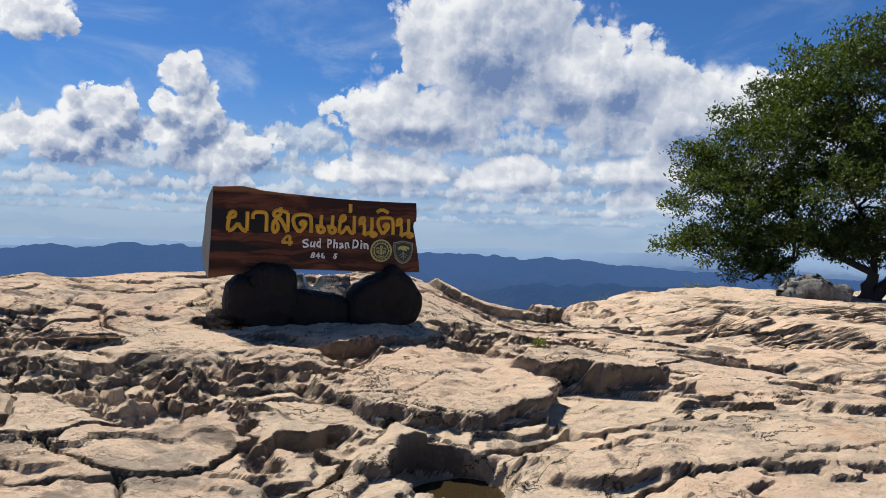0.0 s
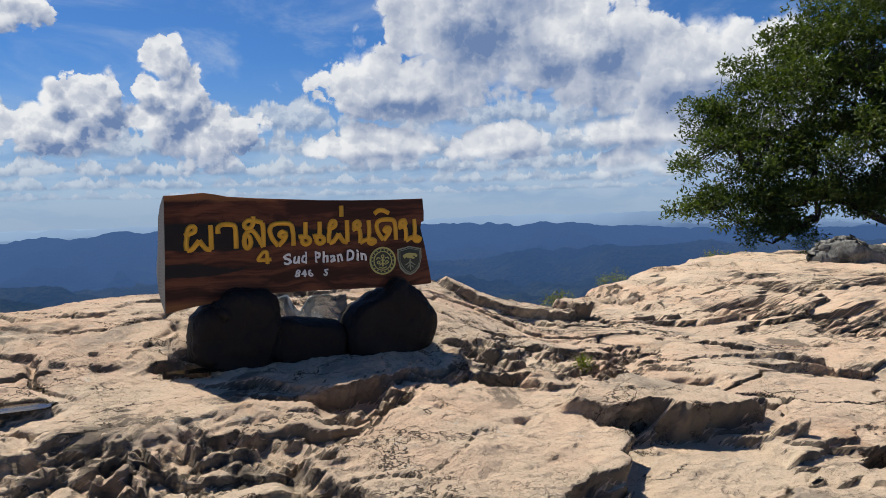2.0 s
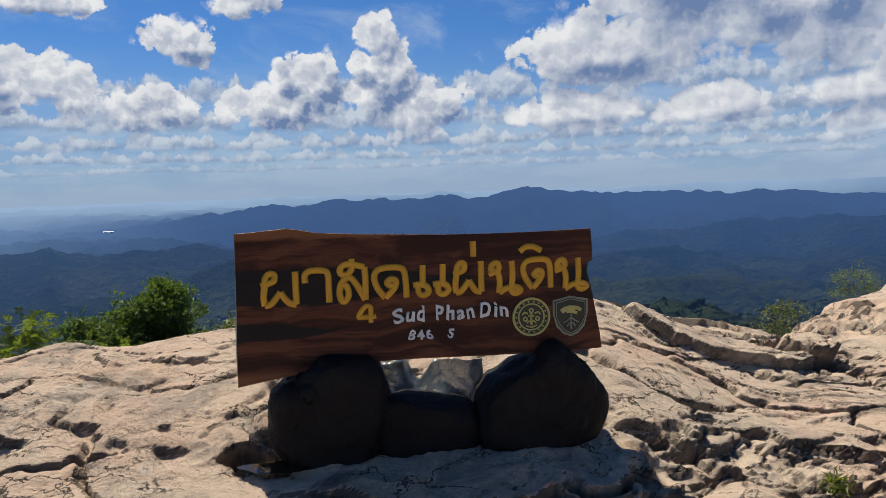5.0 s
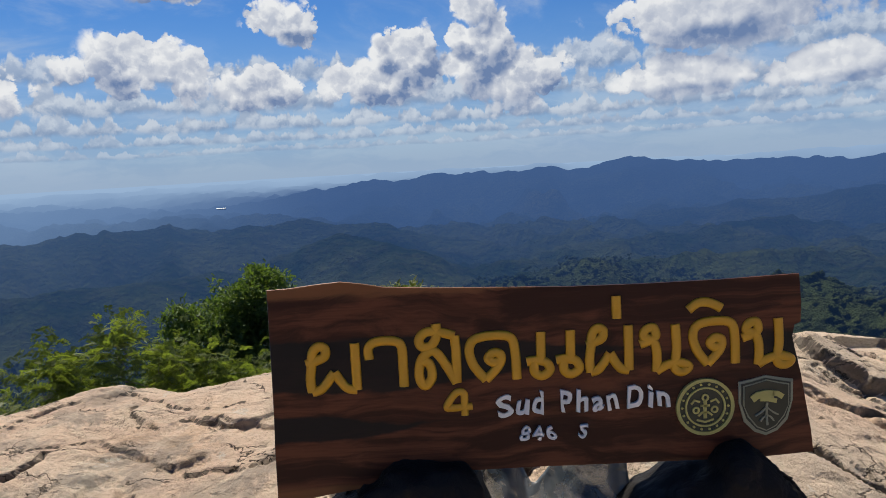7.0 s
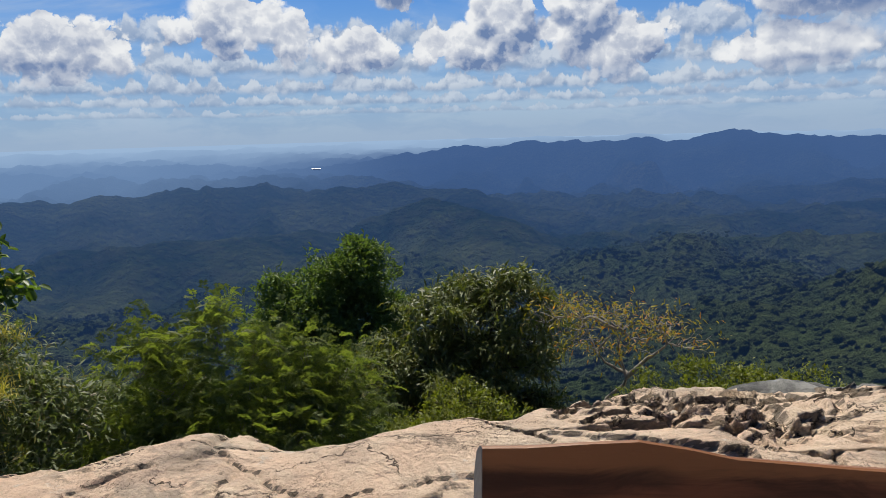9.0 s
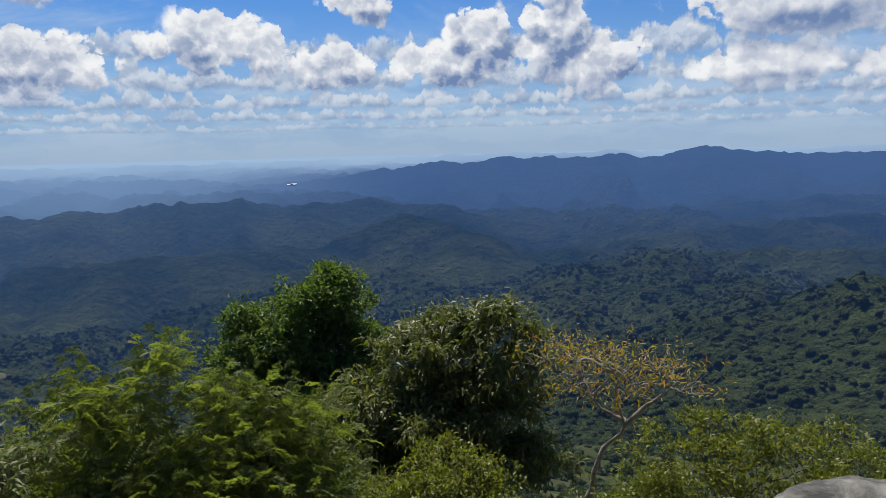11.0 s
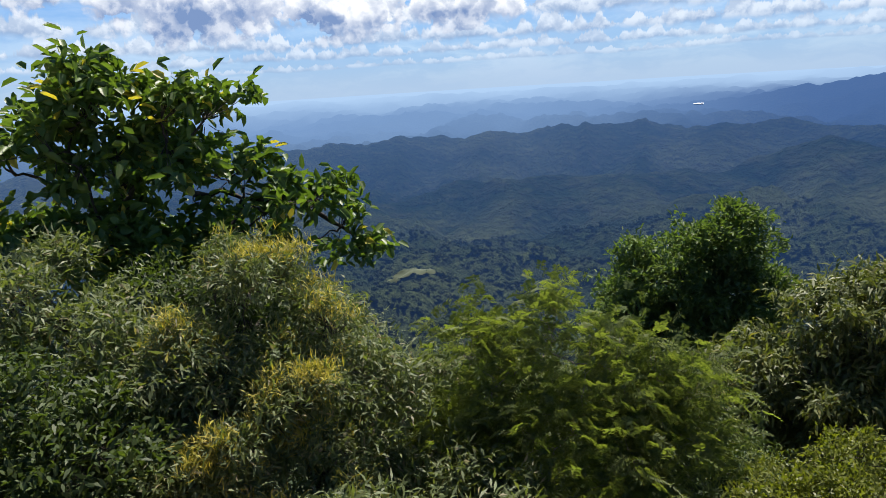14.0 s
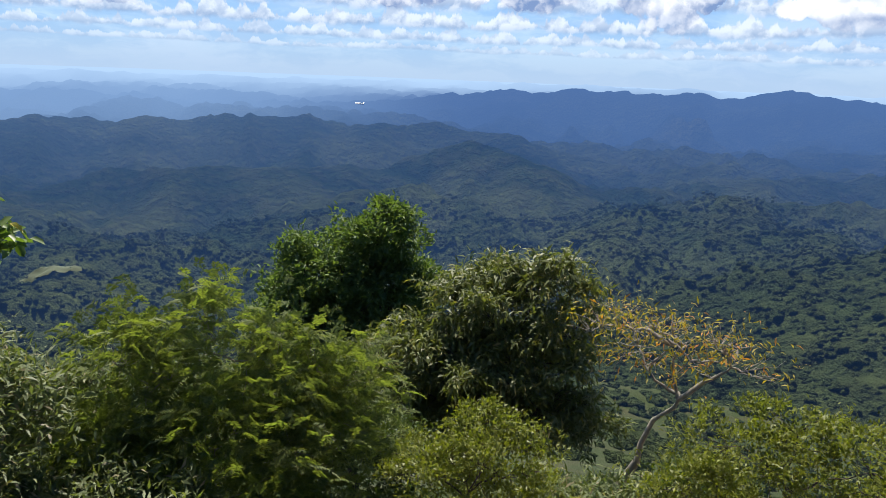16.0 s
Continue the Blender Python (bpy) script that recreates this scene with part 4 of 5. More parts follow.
# broad-leaved tree
zl = ground_at(-12.9, 8.1)
plant("broad_leaved_tree", (-12.9, 8.1, zl), "open tree with large broad green leaves and bare limbs", "tree", 46,
      [(-12.51, 7.25, 2.13, 1.16, 1.16, 0.72), (-12.95, 6.09, 1.26, 1.30, 1.30, 0.87), (-11.49, 8.56, 1.84, 1.01, 1.01, 0.72), (-11.64, 8.27, 0.68, 1.45, 1.30, 0.87), (-10.48, 9.72, 0.10, 1.16, 0.87, 0.58), (-9.83, 10.44, -0.85, 0.72, 0.72, 0.43), (-12.51, 6.82, -0.19, 1.74, 1.45, 0.87), (-13.67, 5.80, -0.48, 1.59, 1.45, 1.01), (-12.2, 7.4, 0.9, 1.4, 1.3, 0.8), (-11.2, 8.4, -0.4, 1.3, 1.1, 0.8), (-12.0, 7.6, -0.9, 1.6, 1.3, 0.8)],
      LEAF_BROAD, BARK, tips=1050, per=8, ovate=True, spread=0.10, length=0.23, width=0.125, lift=0.05, droop=0.2, curl=0.4, limbs=60, trunk=0.10, fork=0.45, twigs=0.9, inner=0.2, clumps=230, size=0.25)

# flowering shrub
zy = ground_at(-7.5, 5.7)
root, tips_y, outs_y, rng_y = plant(
    "flowering_shrub", (-7.5, 5.7, zy), "bushy shrub with yellow green flower spikes over narrow leaves", "shrub", 47,
    [(-7.79, 6.08, -0.08, 0.55, 0.55, 0.43), (-7.18, 6.69, -0.75, 0.61, 0.61, 0.49), (-7.79, 5.11, -0.88, 0.67, 0.61, 0.49), (-7.54, 5.84, -1.30, 1.10, 0.98, 0.73), (-7.42, 4.74, -1.67, 0.73, 0.61, 0.55), (-7.42, 5.47, -2.52, 1.34, 1.22, 0.98)],
    LEAF_SHRUB, BARK, tips=2300, per=16, spread=0.08, length=0.13, width=0.026, lift=0.1, droop=0.2, limbs=26, trunk=0.04, stems=4, twigs=0.4, inner=0.35, clumps=80, size=0.30)
pick = (outs_y[:, 2] > 0.35) & (vnoise(tips_y[:, 0] * 2.6, tips_y[:, 1] * 2.6 + tips_y[:, 2] * 2.0, 7) > 0.58)
fv, ff = twig_leaves(tips_y[pick] + np.array([0, 0, 0.06]), np.tile([0, 0, 1.0], (int(pick.sum()), 1)), 30, 0.07, 0.14, 0.016, rng_y, 0.5)
mesh_object("blossom", fv - np.array([-7.5, 5.7, zy]), ff, FLOWER, root, "yellow green flower spikes")

# lime green bushes
for i, (bx, by, blobs) in enumerate((
        (-1.7, 8.7, [(-1.75, 8.6, -2.15, 0.5, 0.5, 0.32), (-1.2, 8.8, -2.6, 0.7, 0.6, 0.45), (-2.3, 8.5, -2.6, 0.6, 0.6, 0.45), (-1.6, 8.4, -3.1, 1.1, 0.8, 0.6)]),
        (1.9, 9.1, [(2.0, 9.1, -1.85, 0.6, 0.6, 0.3), (1.3, 9.3, -2.2, 0.7, 0.6, 0.4), (2.8, 8.9, -2.1, 0.9, 0.8, 0.5), (1.9, 9.0, -2.9, 1.5, 1.0, 0.8), (0.9, 9.3, -3.0, 0.8, 0.7, 0.6), (3.6, 8.6, -2.5, 0.9, 0.8, 0.6)]))):
    plant("lime_bush", (bx, by, ground_at(bx, by)), "low bush of small bright lime green leaves", "bush", 60 + i, blobs, LEAF_LIME, BARK,
          tips=700 + 350 * i, per=15, spread=0.06, length=0.075, width=0.028, lift=0.5, limbs=16, trunk=0.03, stems=4, twigs=0.2, inner=0.35, clumps=45 + 30 * i, size=0.22, group="lime bushes below the cliff")

# undergrowth along the foot of the rock
UNDER = [(-8.6, 3.6, -0.3, 1.5), (-7.8, 6.6, -0.9, 1.4), (-5.2, 5.2, -1.6, 1.3), (-4.1, 6.6, -2.4, 1.3), (-7.6, 8.6, -1.6, 1.5), (-3.0, 8.2, -3.2, 1.2),
         (-2.6, 11.0, -4.4, 1.5), (-8.8, 2.4, -0.8, 1.3), (-6.0, 7.2, -2.2, 1.3), (-7.2, 3.0, -1.6, 1.2), (0.6, 13.0, -5.2, 1.5), (-10.5, 8.5, -0.9, 2.0), (-4.6, 11.6, -3.4, 1.6), (-11.5, 3.2, -0.2, 2.0), (-10.3, 4.7, 0.35, 1.7), (-9.4, 6.4, 0.1, 1.6), (-8.0, 5.2, -0.3, 1.2),
         (0.0, 9.9, -3.3, 1.2), (1.1, 11.8, -4.2, 1.4), (-0.9, 10.4, -3.7, 1.2), (-6.9, 10.8, -2.3, 1.3)]
for i, (bx, by, top, wide) in enumerate(UNDER):
    zz = ground_at(bx, by)
    feathery = i in (4, 8)
    bs = [(bx, by, top - 0.5, wide * 0.55, wide * 0.5, 0.5), (bx + 0.5 * wide, by + 0.2, top - 0.95, wide * 0.6, wide * 0.5, 0.6),
          (bx - 0.5 * wide, by - 0.1, top - 0.9, wide * 0.6, wide * 0.5, 0.6), (bx, by, top - 1.6, wide, wide * 0.8, 0.8)]
    plant("shrub", (bx, by, min(zz, top - 2.2)), "tangled undergrowth shrub with narrow grey green leaves", "shrub", 80 + i, bs,
          LEAF_SHRUB if i % 3 else LEAF_BIG_TREE, PALE_BARK if i % 2 else BARK, tips=int(500 * wide), per=14, spread=0.10, length=0.165 if i % 3 else 0.12,
          width=0.034 if i % 3 else 0.042, lift=0.1, droop=0.15, limbs=14, trunk=0.03, stems=4, twigs=0.35, inner=0.35, clumps=int(34 * wide), size=0.30, group="undergrowth below the cliff")

# small bushes that show over the saddle of the rock
for i, (bx, by, top, wide, mat) in enumerate(((11.6, 11.2, -0.75, 0.7, LEAF_SHRUB), (13.2, 8.9, -0.1, 0.5, LEAF_SHRUB), (6.4, 6.2, -0.5, 0.55, LEAF_DROOP), (15.8, 8.2, 0.2, 0.7, LEAF_LIME))):
    plant("bush", (bx, by, min(ground_at(bx, by), top - 1.2)), "small thin bush growing over the cliff edge", "bush", 110 + i,
          [(bx, by, top - 0.3, wide * 0.8, wide * 0.7, 0.3), (bx + 0.2, by, top - 0.7, wide, wide, 0.4)], mat, BARK,
          tips=150, per=10, spread=0.07, length=0.07, width=0.024, limbs=12, trunk=0.02, stems=3, twigs=0.5, group="bushes at the cliff edge")

# a tuft of weeds in the gully
plant("weed", (2.02, -0.62, rock_at(2.02, -0.62)), "small green weed in a rock hollow", "weed", 120, [(2.02, -0.6, rock_at(2.02, -0.62) + 0.05, 0.05, 0.05, 0.06)],
      LEAF_LIME, BARK, tips=24, per=6, spread=0.015, length=0.05, width=0.012, limbs=4, trunk=0.004, twigs=0.5)


# ---- stones and water ----
def lump(name, spheres, voxel, mat, parent=None, label="", rough=0.012, scale=9.0, seed=3):
    """Spheres (x, y, z, rx, ry, rz) melted into one body with an uneven skin."""
    bm = bmesh.new()
    for x, y, z, a, b, c in spheres:
        bmesh.ops.create_icosphere(bm, subdivisions=3, radius=1.0, matrix=Matrix.LocRotScale((x, y, z), None, (a, b, c)))
    return melt(name, bm, voxel, mat, parent, label, rough, scale, seed)


def hewn(name, outline, y0, y1, mat, parent=None, label="", seed=3):
    """A block sawn to an outline in x and z, narrower at its faces, with an uneven skin."""
    bm = bmesh.new()
    mx = sum(p[0] for p in outline) / len(outline)
    mz = sum(p[1] for p in outline) / len(outline)
    rings = []
    for y, shrink in ((y0, 0.80), (y0 + 0.05, 0.96), (y0 * 0.5 + y1 * 0.5, 1.0), (y1 - 0.06, 0.95), (y1, 0.78)):
        rings.append([bm.verts.new((mx + (x - mx) * shrink, y, mz + (z - mz) * shrink)) for x, z in outline])
    n = len(outline)
    for a, b in zip(rings, rings[1:]):
        for i in range(n):
            bm.faces.new((a[i], a[(i + 1) % n], b[(i + 1) % n], b[i]))
    bm.faces.new(rings[0])
    bm.faces.new(rings[-1][::-1])
    bmesh.ops.recalc_face_normals(bm, faces=bm.faces)
    return melt(name, bm, 0.016, mat, parent, label, 0.022, 6.0, seed)


def melt(name, bm, voxel, mat, parent, label, rough, scale, seed):
    me = bpy.data.meshes.new(name)
    bm.to_mesh(me)
    bm.free()
    tmp = new(name + "_raw", me)
    rem = tmp.modifiers.new("melt", "REMESH")
    rem.mode, rem.voxel_size = "VOXEL", voxel
    sm = tmp.modifiers.new("smooth", "SMOOTH")
    sm.factor, sm.iterations = 0.5, 4
    bpy.context.view_layer.update()
    out = bpy.data.meshes.new_from_object(tmp.evaluated_get(bpy.context.evaluated_depsgraph_get()))
    bpy.data.objects.remove(tmp)
    for v in out.vertices:
        n = noise.fractal(v.co * scale + Vector((seed, 0, 0)), 0.9, 2.1, 4)
        g = noise.noise(v.co * scale * 0.35 + Vector((0, seed, 0)))
        v.co += v.normal * (rough * n + rough * 1.6 * g)
    out.polygons.foreach_set("use_smooth", np.ones(len(out.polygons), bool))
    out.name = name
    out.materials.clear()
    out.materials.append(mat)
    ob = new(name, out)
    if parent is not None:
        ob.parent = parent
    if label:
        ob["label"] = label
    return ob


zb0 = rock_at(12.9, 5.5)
tagged(lump("boulder", [(13.3, 5.4, zb0 + 0.16, 0.55, 0.5, 0.34), (13.8, 5.2, zb0 + 0.14, 0.45, 0.4, 0.28), (12.95, 5.6, zb0 + 0.05, 0.3, 0.35, 0.26)], 0.05, BOULDER, rough=0.15, scale=1.9),
       "grey lichened boulder beneath the large tree", "boulder")
tagged(lump("boulder", [(1.4, 4.1, -0.36, 0.85, 0.5, 0.22), (2.1, 4.2, -0.40, 0.7, 0.4, 0.18)], 0.05, BOULDER, rough=0.07, scale=2.6, seed=9),
       "low pale grey rock hump at the cliff edge", "boulder")


def puddle(x, y, a, b, turn, level, label):
    n = 40
    th = np.linspace(0, 2 * np.pi, n, endpoint=False)
    c, s = math.cos(radians(turn)), math.sin(radians(turn))
    rr = 1 + 0.12 * np.sin(3 * th + x) + 0.07 * np.sin(5 * th)
    u, v = a * rr * np.cos(th), b * rr * np.sin(th)
    ring = np.stack([u * c - v * s, u * s + v * c, 0 * u], -1)
    ob = mesh_object("puddle", np.concatenate([[[0, 0, 0]], ring]), [(0, 1 + i, 1 + (i + 1) % n) for i in range(n)], WATER)
    ob.location = (x, y, level)
    return tagged(ob, label, "puddle")


for hx, hy, a, b, turn, lab in ((0.05, -3.12, 0.48, 0.42, 20, "shallow brown rain puddle in a rock hollow"), (-1.88, -0.42, 0.26, 0.09, 5, "small rain puddle in a narrow rock slot"),
                                (-0.78, -0.14, 0.19, 0.085, -5, "small rain puddle beside the sign stand")):
    spot = np.array([[hx + dx, hy + dy] for dx in (-0.06, 0, 0.06) for dy in (-0.04, 0, 0.04)])
    puddle(hx, hy, a, b, turn, float(rock_height(spot[:, 0], spot[:, 1])[0].max()) + 0.03, lab)


# ---- the sign ----
FRONT = [(-0.955, 1.252), (-0.88, 1.254), (-0.79, 1.262), (-0.70, 1.268), (-0.62, 1.256), (-0.545, 1.240), (-0.35, 1.226), (-0.138, 1.216),
         (0.12, 1.204), (0.367, 1.199), (0.65, 1.198), (0.938, 1.203), (0.946, 1.10), (0.944, 1.026), (0.922, 1.018), (0.914, 0.975), (0.922, 0.936), (0.945, 0.84),
         (0.964, 0.735), (0.985, 0.62), (0.995, 0.533), (0.776, 0.524), (0.50, 0.530), (0.224, 0.536), (-0.02, 0.542), (-0.263, 0.544), (-0.42, 0.535),
         (-0.559, 0.517), (-0.796, 0.485), (-0.976, 0.455), (-0.972, 0.66), (-0.966, 0.78), (-0.960, 1.0)]


def sign():
    root = new("sign")
    root.location = (0, 0.1, rock_at(0, 0.1))
    back = Matrix.Translation(-Vector(root.location))
    # half-log board: a flat sawn face, and a round back
    bm = bmesh.new()
    n = len(FRONT)
    rings = []
    mid = 0.86
    for depth, shrink, swell in ((0.0, 0.996, 0.0), (0.006, 1.0, 0.002), (0.06, 0.94, 0.008), (0.14, 0.82, 0.018), (0.21, 0.62, 0.028), (0.26, 0.36, 0.03), (0.285, 0.12, 0.02)):
        ring = []
        for px_, pz in FRONT:
            sx_ = px_ - (swell if px_ < -0.9 else -swell * 0.3 if px_ > 0.9 else 0)
            ring.append(bm.verts.new((sx_, depth - 0.004, mid + (pz - mid) * shrink)))
        rings.append(ring)
    bm.faces.new(rings[0])
    for a, b in zip(rings, rings[1:]):
        for i in range(n):
            j = (i + 1) % n
            bm.faces.new((a[i], b[i], b[j], a[j]))
    bm.faces.new(rings[-1][::-1])
    bmesh.ops.recalc_face_normals(bm, faces=bm.faces)
    bm.transform(back)
    board = part("board", bm, WOOD, root, "varnished reddish brown half-log board with dark streaks")
    board.data.materials.append(ENDGRAIN)
    for f in board.data.polygons:
        if abs(f.normal.x) > 0.6 and f.center.x < -0.9:
            f.material_index = 1
    # the material's grain is laid out in sign coordinates
    board.data.transform(Matrix.Translation((0, 0, root.location.z)))
    board.location.z = -root.location.z

    def glyph(text, x0, x1, z0, z1, mat, label="", thick=0.02, depth=0.012, parent=board):
        cu = bpy.data.curves.new("letter", "FONT")
        cu.body, cu.offset, cu.extrude, cu.resolution_u, cu.bevel_depth, cu.bevel_resolution = text, thick, 0.02, 3, 0.006, 1
        tmp = new("letter_raw", cu)
        bpy.context.view_layer.update()
        me = bpy.data.meshes.new_from_object(tmp.evaluated_get(bpy.context.evaluated_depsgraph_get()))
        bpy.data.objects.remove(tmp)
        co = np.zeros(len(me.vertices) * 3)
        me.vertices.foreach_get("co", co)
        co = co.reshape(-1, 3)
        lo, hi = co.min(0), co.max(0)
        u = (co - lo) / np.maximum(hi - lo, 1e-6)
        wob = 0.004 * np.sin(u[:, 1] * 5 + x0 * 31)
        out = np.stack([x0 + u[:, 0] * (x1 - x0) + wob, -0.006 - depth * u[:, 2] - 0.1, z0 + u[:, 1] * (z1 - z0) + 0.004 * np.sin(u[:, 0] * 4 + x1 * 17)], -1)
        me.vertices.foreach_set("co", out.ravel())
        me.update()
        me.materials.clear()
        me.materials.append(mat)
        ob = new("letter", me)
        ob.parent = parent
        if label:
            ob["label"] = label
        return ob

    def stroke(points, wide, mat, name="letter", parent=board, depth=0.013, label=""):
        """A flat painted stroke along a line on the board's face."""
        pts = [Vector((a, 0, b)) for a, b in points]
        bm2 = bmesh.new()
        sides = []
        for i, p in enumerate(pts):
            d = (pts[min(i + 1, len(pts) - 1)] - pts[max(i - 1, 0)]).normalized()
            nrm = Vector((-d.z, 0, d.x)) * wide * 0.5
            sides.append((p + nrm, p - nrm))
        lo = [(bm2.verts.new((a.x, -0.104, a.z)), bm2.verts.new((b.x, -0.104, b.z))) for a, b in sides]
        hi = [(bm2.verts.new((a.x, -0.104 - depth, a.z)), bm2.verts.new((b.x, -0.104 - depth, b.z))) for a, b in sides]
        for i in range(len(pts) - 1):
            bm2.faces.new((hi[i][0], hi[i][1], hi[i + 1][1], hi[i + 1][0]))
            bm2.faces.new((lo[i][0], hi[i][0], hi[i + 1][0], lo[i + 1][0]))
            bm2.faces.new((hi[i][1], lo[i][1], lo[i + 1][1], hi[i + 1][1]))
        for i in (0, -1):
            bm2.faces.new((lo[i][0], lo[i][1], hi[i][1], hi[i][0]))
        bmesh.ops.recalc_face_normals(bm2, faces=bm2.faces)
        return part(name, bm2, mat, parent, label)

    def gx_(zx):
        return -0.845 + (zx - 88) * 1.756 / 872.0

    def brush(strokes, a, b, z0, z1, wide=0.0175):
        """One round-nibbed letter from smooth strokes laid out in a unit box."""
        cu = bpy.data.curves.new("letter", "CURVE")
        cu.dimensions, cu.bevel_depth, cu.bevel_resolution, cu.use_fill_caps = "3D", wide, 2, True
        for line in strokes:
            pts = np.array([line[0], *line, line[-1]], float)
            fine_pts = []
            for i in range(1, len(pts) - 2):
                for t in np.linspace(0, 1, 6, endpoint=False):
                    p0, p1, p2, p3 = pts[i - 1:i + 3]
                    fine_pts.append(0.5 * (2 * p1 + (p2 - p0) * t + (2 * p0 - 5 * p1 + 4 * p2 - p3) * t * t + (3 * p1 - p0 - 3 * p2 + p3) * t ** 3))
            fine_pts.append(pts[-1])
            sp = cu.splines.new("POLY")
            sp.points.add(len(fine_pts) - 1)
            for q, (u, v) in zip(sp.points, fine_pts):
                q.co = (a + u * (b - a), -0.105, z0 + v * (z1 - z0), 1)
        tmp = new("letter_raw", cu)
        bpy.context.view_layer.update()
        me = bpy.data.meshes.new_from_object(tmp.evaluated_get(bpy.context.evaluated_depsgraph_get()))
        bpy.data.objects.remove(tmp)
        for v in me.vertices:
            v.co.y = -0.107 + (v.co.y + 0.105) * 0.4
        me.materials.clear()
        me.materials.append(YELLOW)
        ob = new("letter", me)
        ob.parent = board
        return ob

    loop_head = [(0.02, 0.62), (0.20, 0.68), (0.36, 0.76), (0.38, 0.92), (0.26, 0.97), (0.15, 0.85), (0.12, 0.6)]
    pho = [loop_head + [(0.08, 0.3), (0.10, 0.04)], [(0.10, 0.04), (0.28, 0.10), (0.52, 0.42)], [(0.52, 0.42), (0.72, 0.10), (0.92, 0.04)], [(0.92, 0.04), (0.92, 1.0)]]
    aa = [[(0.05, 0.62), (0.05, 0.85), (0.25, 0.97), (0.70, 0.97), (0.90, 0.86), (0.92, 0.5), (0.92, 0.02)]]
    so = [[(0.08, 0.42), (0.30, 0.40), (0.36, 0.18), (0.20, 0.04), (0.08, 0.18), (0.14, 0.45), (0.40, 0.58), (0.62, 0.42), (0.90, 0.06)], [(0.90, 0.06), (0.92, 0.5), (0.90, 0.80)],
          [(0.90, 0.80), (0.60, 0.86), (0.30, 0.88), (0.12, 0.78), (0.16, 0.66), (0.36, 0.66), (0.50, 0.80), (0.50, 1.0)]]
    do = [[(0.36, 0.04), (0.62, 0.34), (0.66, 0.56), (0.52, 0.62), (0.42, 0.50), (0.54, 0.40), (0.68, 0.46)], [(0.36, 0.04), (0.14, 0.36), (0.06, 0.70), (0.18, 0.93), (0.55, 0.99), (0.86, 0.92), (0.94, 0.6), (0.95, 0.02)]]
    ee = [[(0.62, 1.0), (0.60, 0.5), (0.62, 0.34)], [(0.08, 0.36), (0.40, 0.38), (0.78, 0.32), (0.90, 0.14), (0.62, 0.03), (0.36, 0.12), (0.34, 0.36)]]
    no = [[(0.04, 0.62), (0.20, 0.68), (0.34, 0.78), (0.30, 0.95), (0.16, 0.92), (0.12, 0.78), (0.30, 0.66), (0.36, 0.40), (0.34, 0.04)], [(0.34, 0.04), (0.55, 0.16), (0.80, 0.20), (0.97, 0.10), (0.84, 0.0), (0.70, 0.10), (0.74, 0.5), (0.72, 1.0)]]
    for shape, a, b, z0, z1 in ((pho, 90, 187, 0.868, 1.045), (aa, 200, 268, 0.872, 1.050), (so, 284, 364, 0.864, 1.098), (do, 375, 468, 0.875, 1.045), (ee, 478, 528, 0.880, 1.046), (ee, 531, 581, 0.880, 1.046),
                                (pho, 588, 672, 0.880, 1.052), (no, 682, 776, 0.868, 1.045), (do, 776, 862, 0.885, 1.050), (no, 866, 962, 0.872, 1.045)):
        brush(shape, gx_(a), gx_(b), z0, z1)
    brush([[(0.5, 0.0), (0.5, 0.5), (0.48, 1.0)]], 0.262, 0.292, 1.078, 1.160)
    brush([[(0.0, 0.1), (0.30, 0.85), (0.65, 0.8), (1.0, 0.1)]], 0.535, 0.655, 1.090, 1.122)
    brush([[(0.72, 0.0), (0.72, 0.5), (0.70, 0.98), (0.42, 1.0), (0.08, 0.42), (0.40, 0.36), (1.0, 0.38)]], gx_(332), gx_(382), 0.755, 0.840, 0.014)
    for text, a, b, z0, z1 in (("S", -0.166, -0.108, 0.741, 0.822), ("u", -0.095, -0.050, 0.744, 0.800), ("d", -0.040, 0.006, 0.745, 0.832),
                               ("P", 0.062, 0.110, 0.745, 0.828), ("h", 0.122, 0.166, 0.745, 0.828), ("a", 0.178, 0.220, 0.744, 0.800), ("n", 0.232, 0.274, 0.745, 0.802),
                               ("D", 0.305, 0.366, 0.745, 0.828), ("i", 0.384, 0.402, 0.745, 0.826), ("n", 0.416, 0.462, 0.745, 0.802),
                               ("8", -0.086, -0.048, 0.646, 0.700), ("4", -0.043, -0.002, 0.646, 0.700), ("6", 0.006, 0.044, 0.646, 0.700), ("S", 0.128, 0.160, 0.648, 0.700)):
        glyph(text, a, b, z0, z1, WHITE, "white painted letter")

    def disc(cx, cz, r0, r1, y0, mat, name, parent, label="", n_side=40, squash=1.0):
        """A raised ring, or a full disc when r0 is nought."""
        bm3 = bmesh.new()
        def circle(r, y):
            return [bm3.verts.new((cx + r * math.cos(2 * math.pi * i / n_side), y, cz + squash * r * math.sin(2 * math.pi * i / n_side))) for i in range(n_side)]
        out_lo, out_hi = circle(r1, -0.104), circle(r1, y0)
        if r0 > 0:
            in_hi, in_lo = circle(r0, y0), circle(r0, -0.104)
            loops = [out_lo, out_hi, in_hi, in_lo]
        else:
            bm3.faces.new(out_hi)
            loops = [out_lo, out_hi]
        for p_, q_ in zip(loops, loops[1:]):
            for i in range(n_side):
                j = (i + 1) % n_side
                bm3.faces.new((p_[i], p_[j], q_[j], q_[i]))
        bmesh.ops.recalc_face_normals(bm3, faces=bm3.faces)
        return part(name, bm3, mat, parent, label)

    round_emblem = disc(0.591, 0.733, 0, 0.105, -0.110, EMBLEM_DARK, "round_emblem", root, "round dark green emblem with pale gold rings")
    round_emblem.location = (0, 0, -root.location.z)
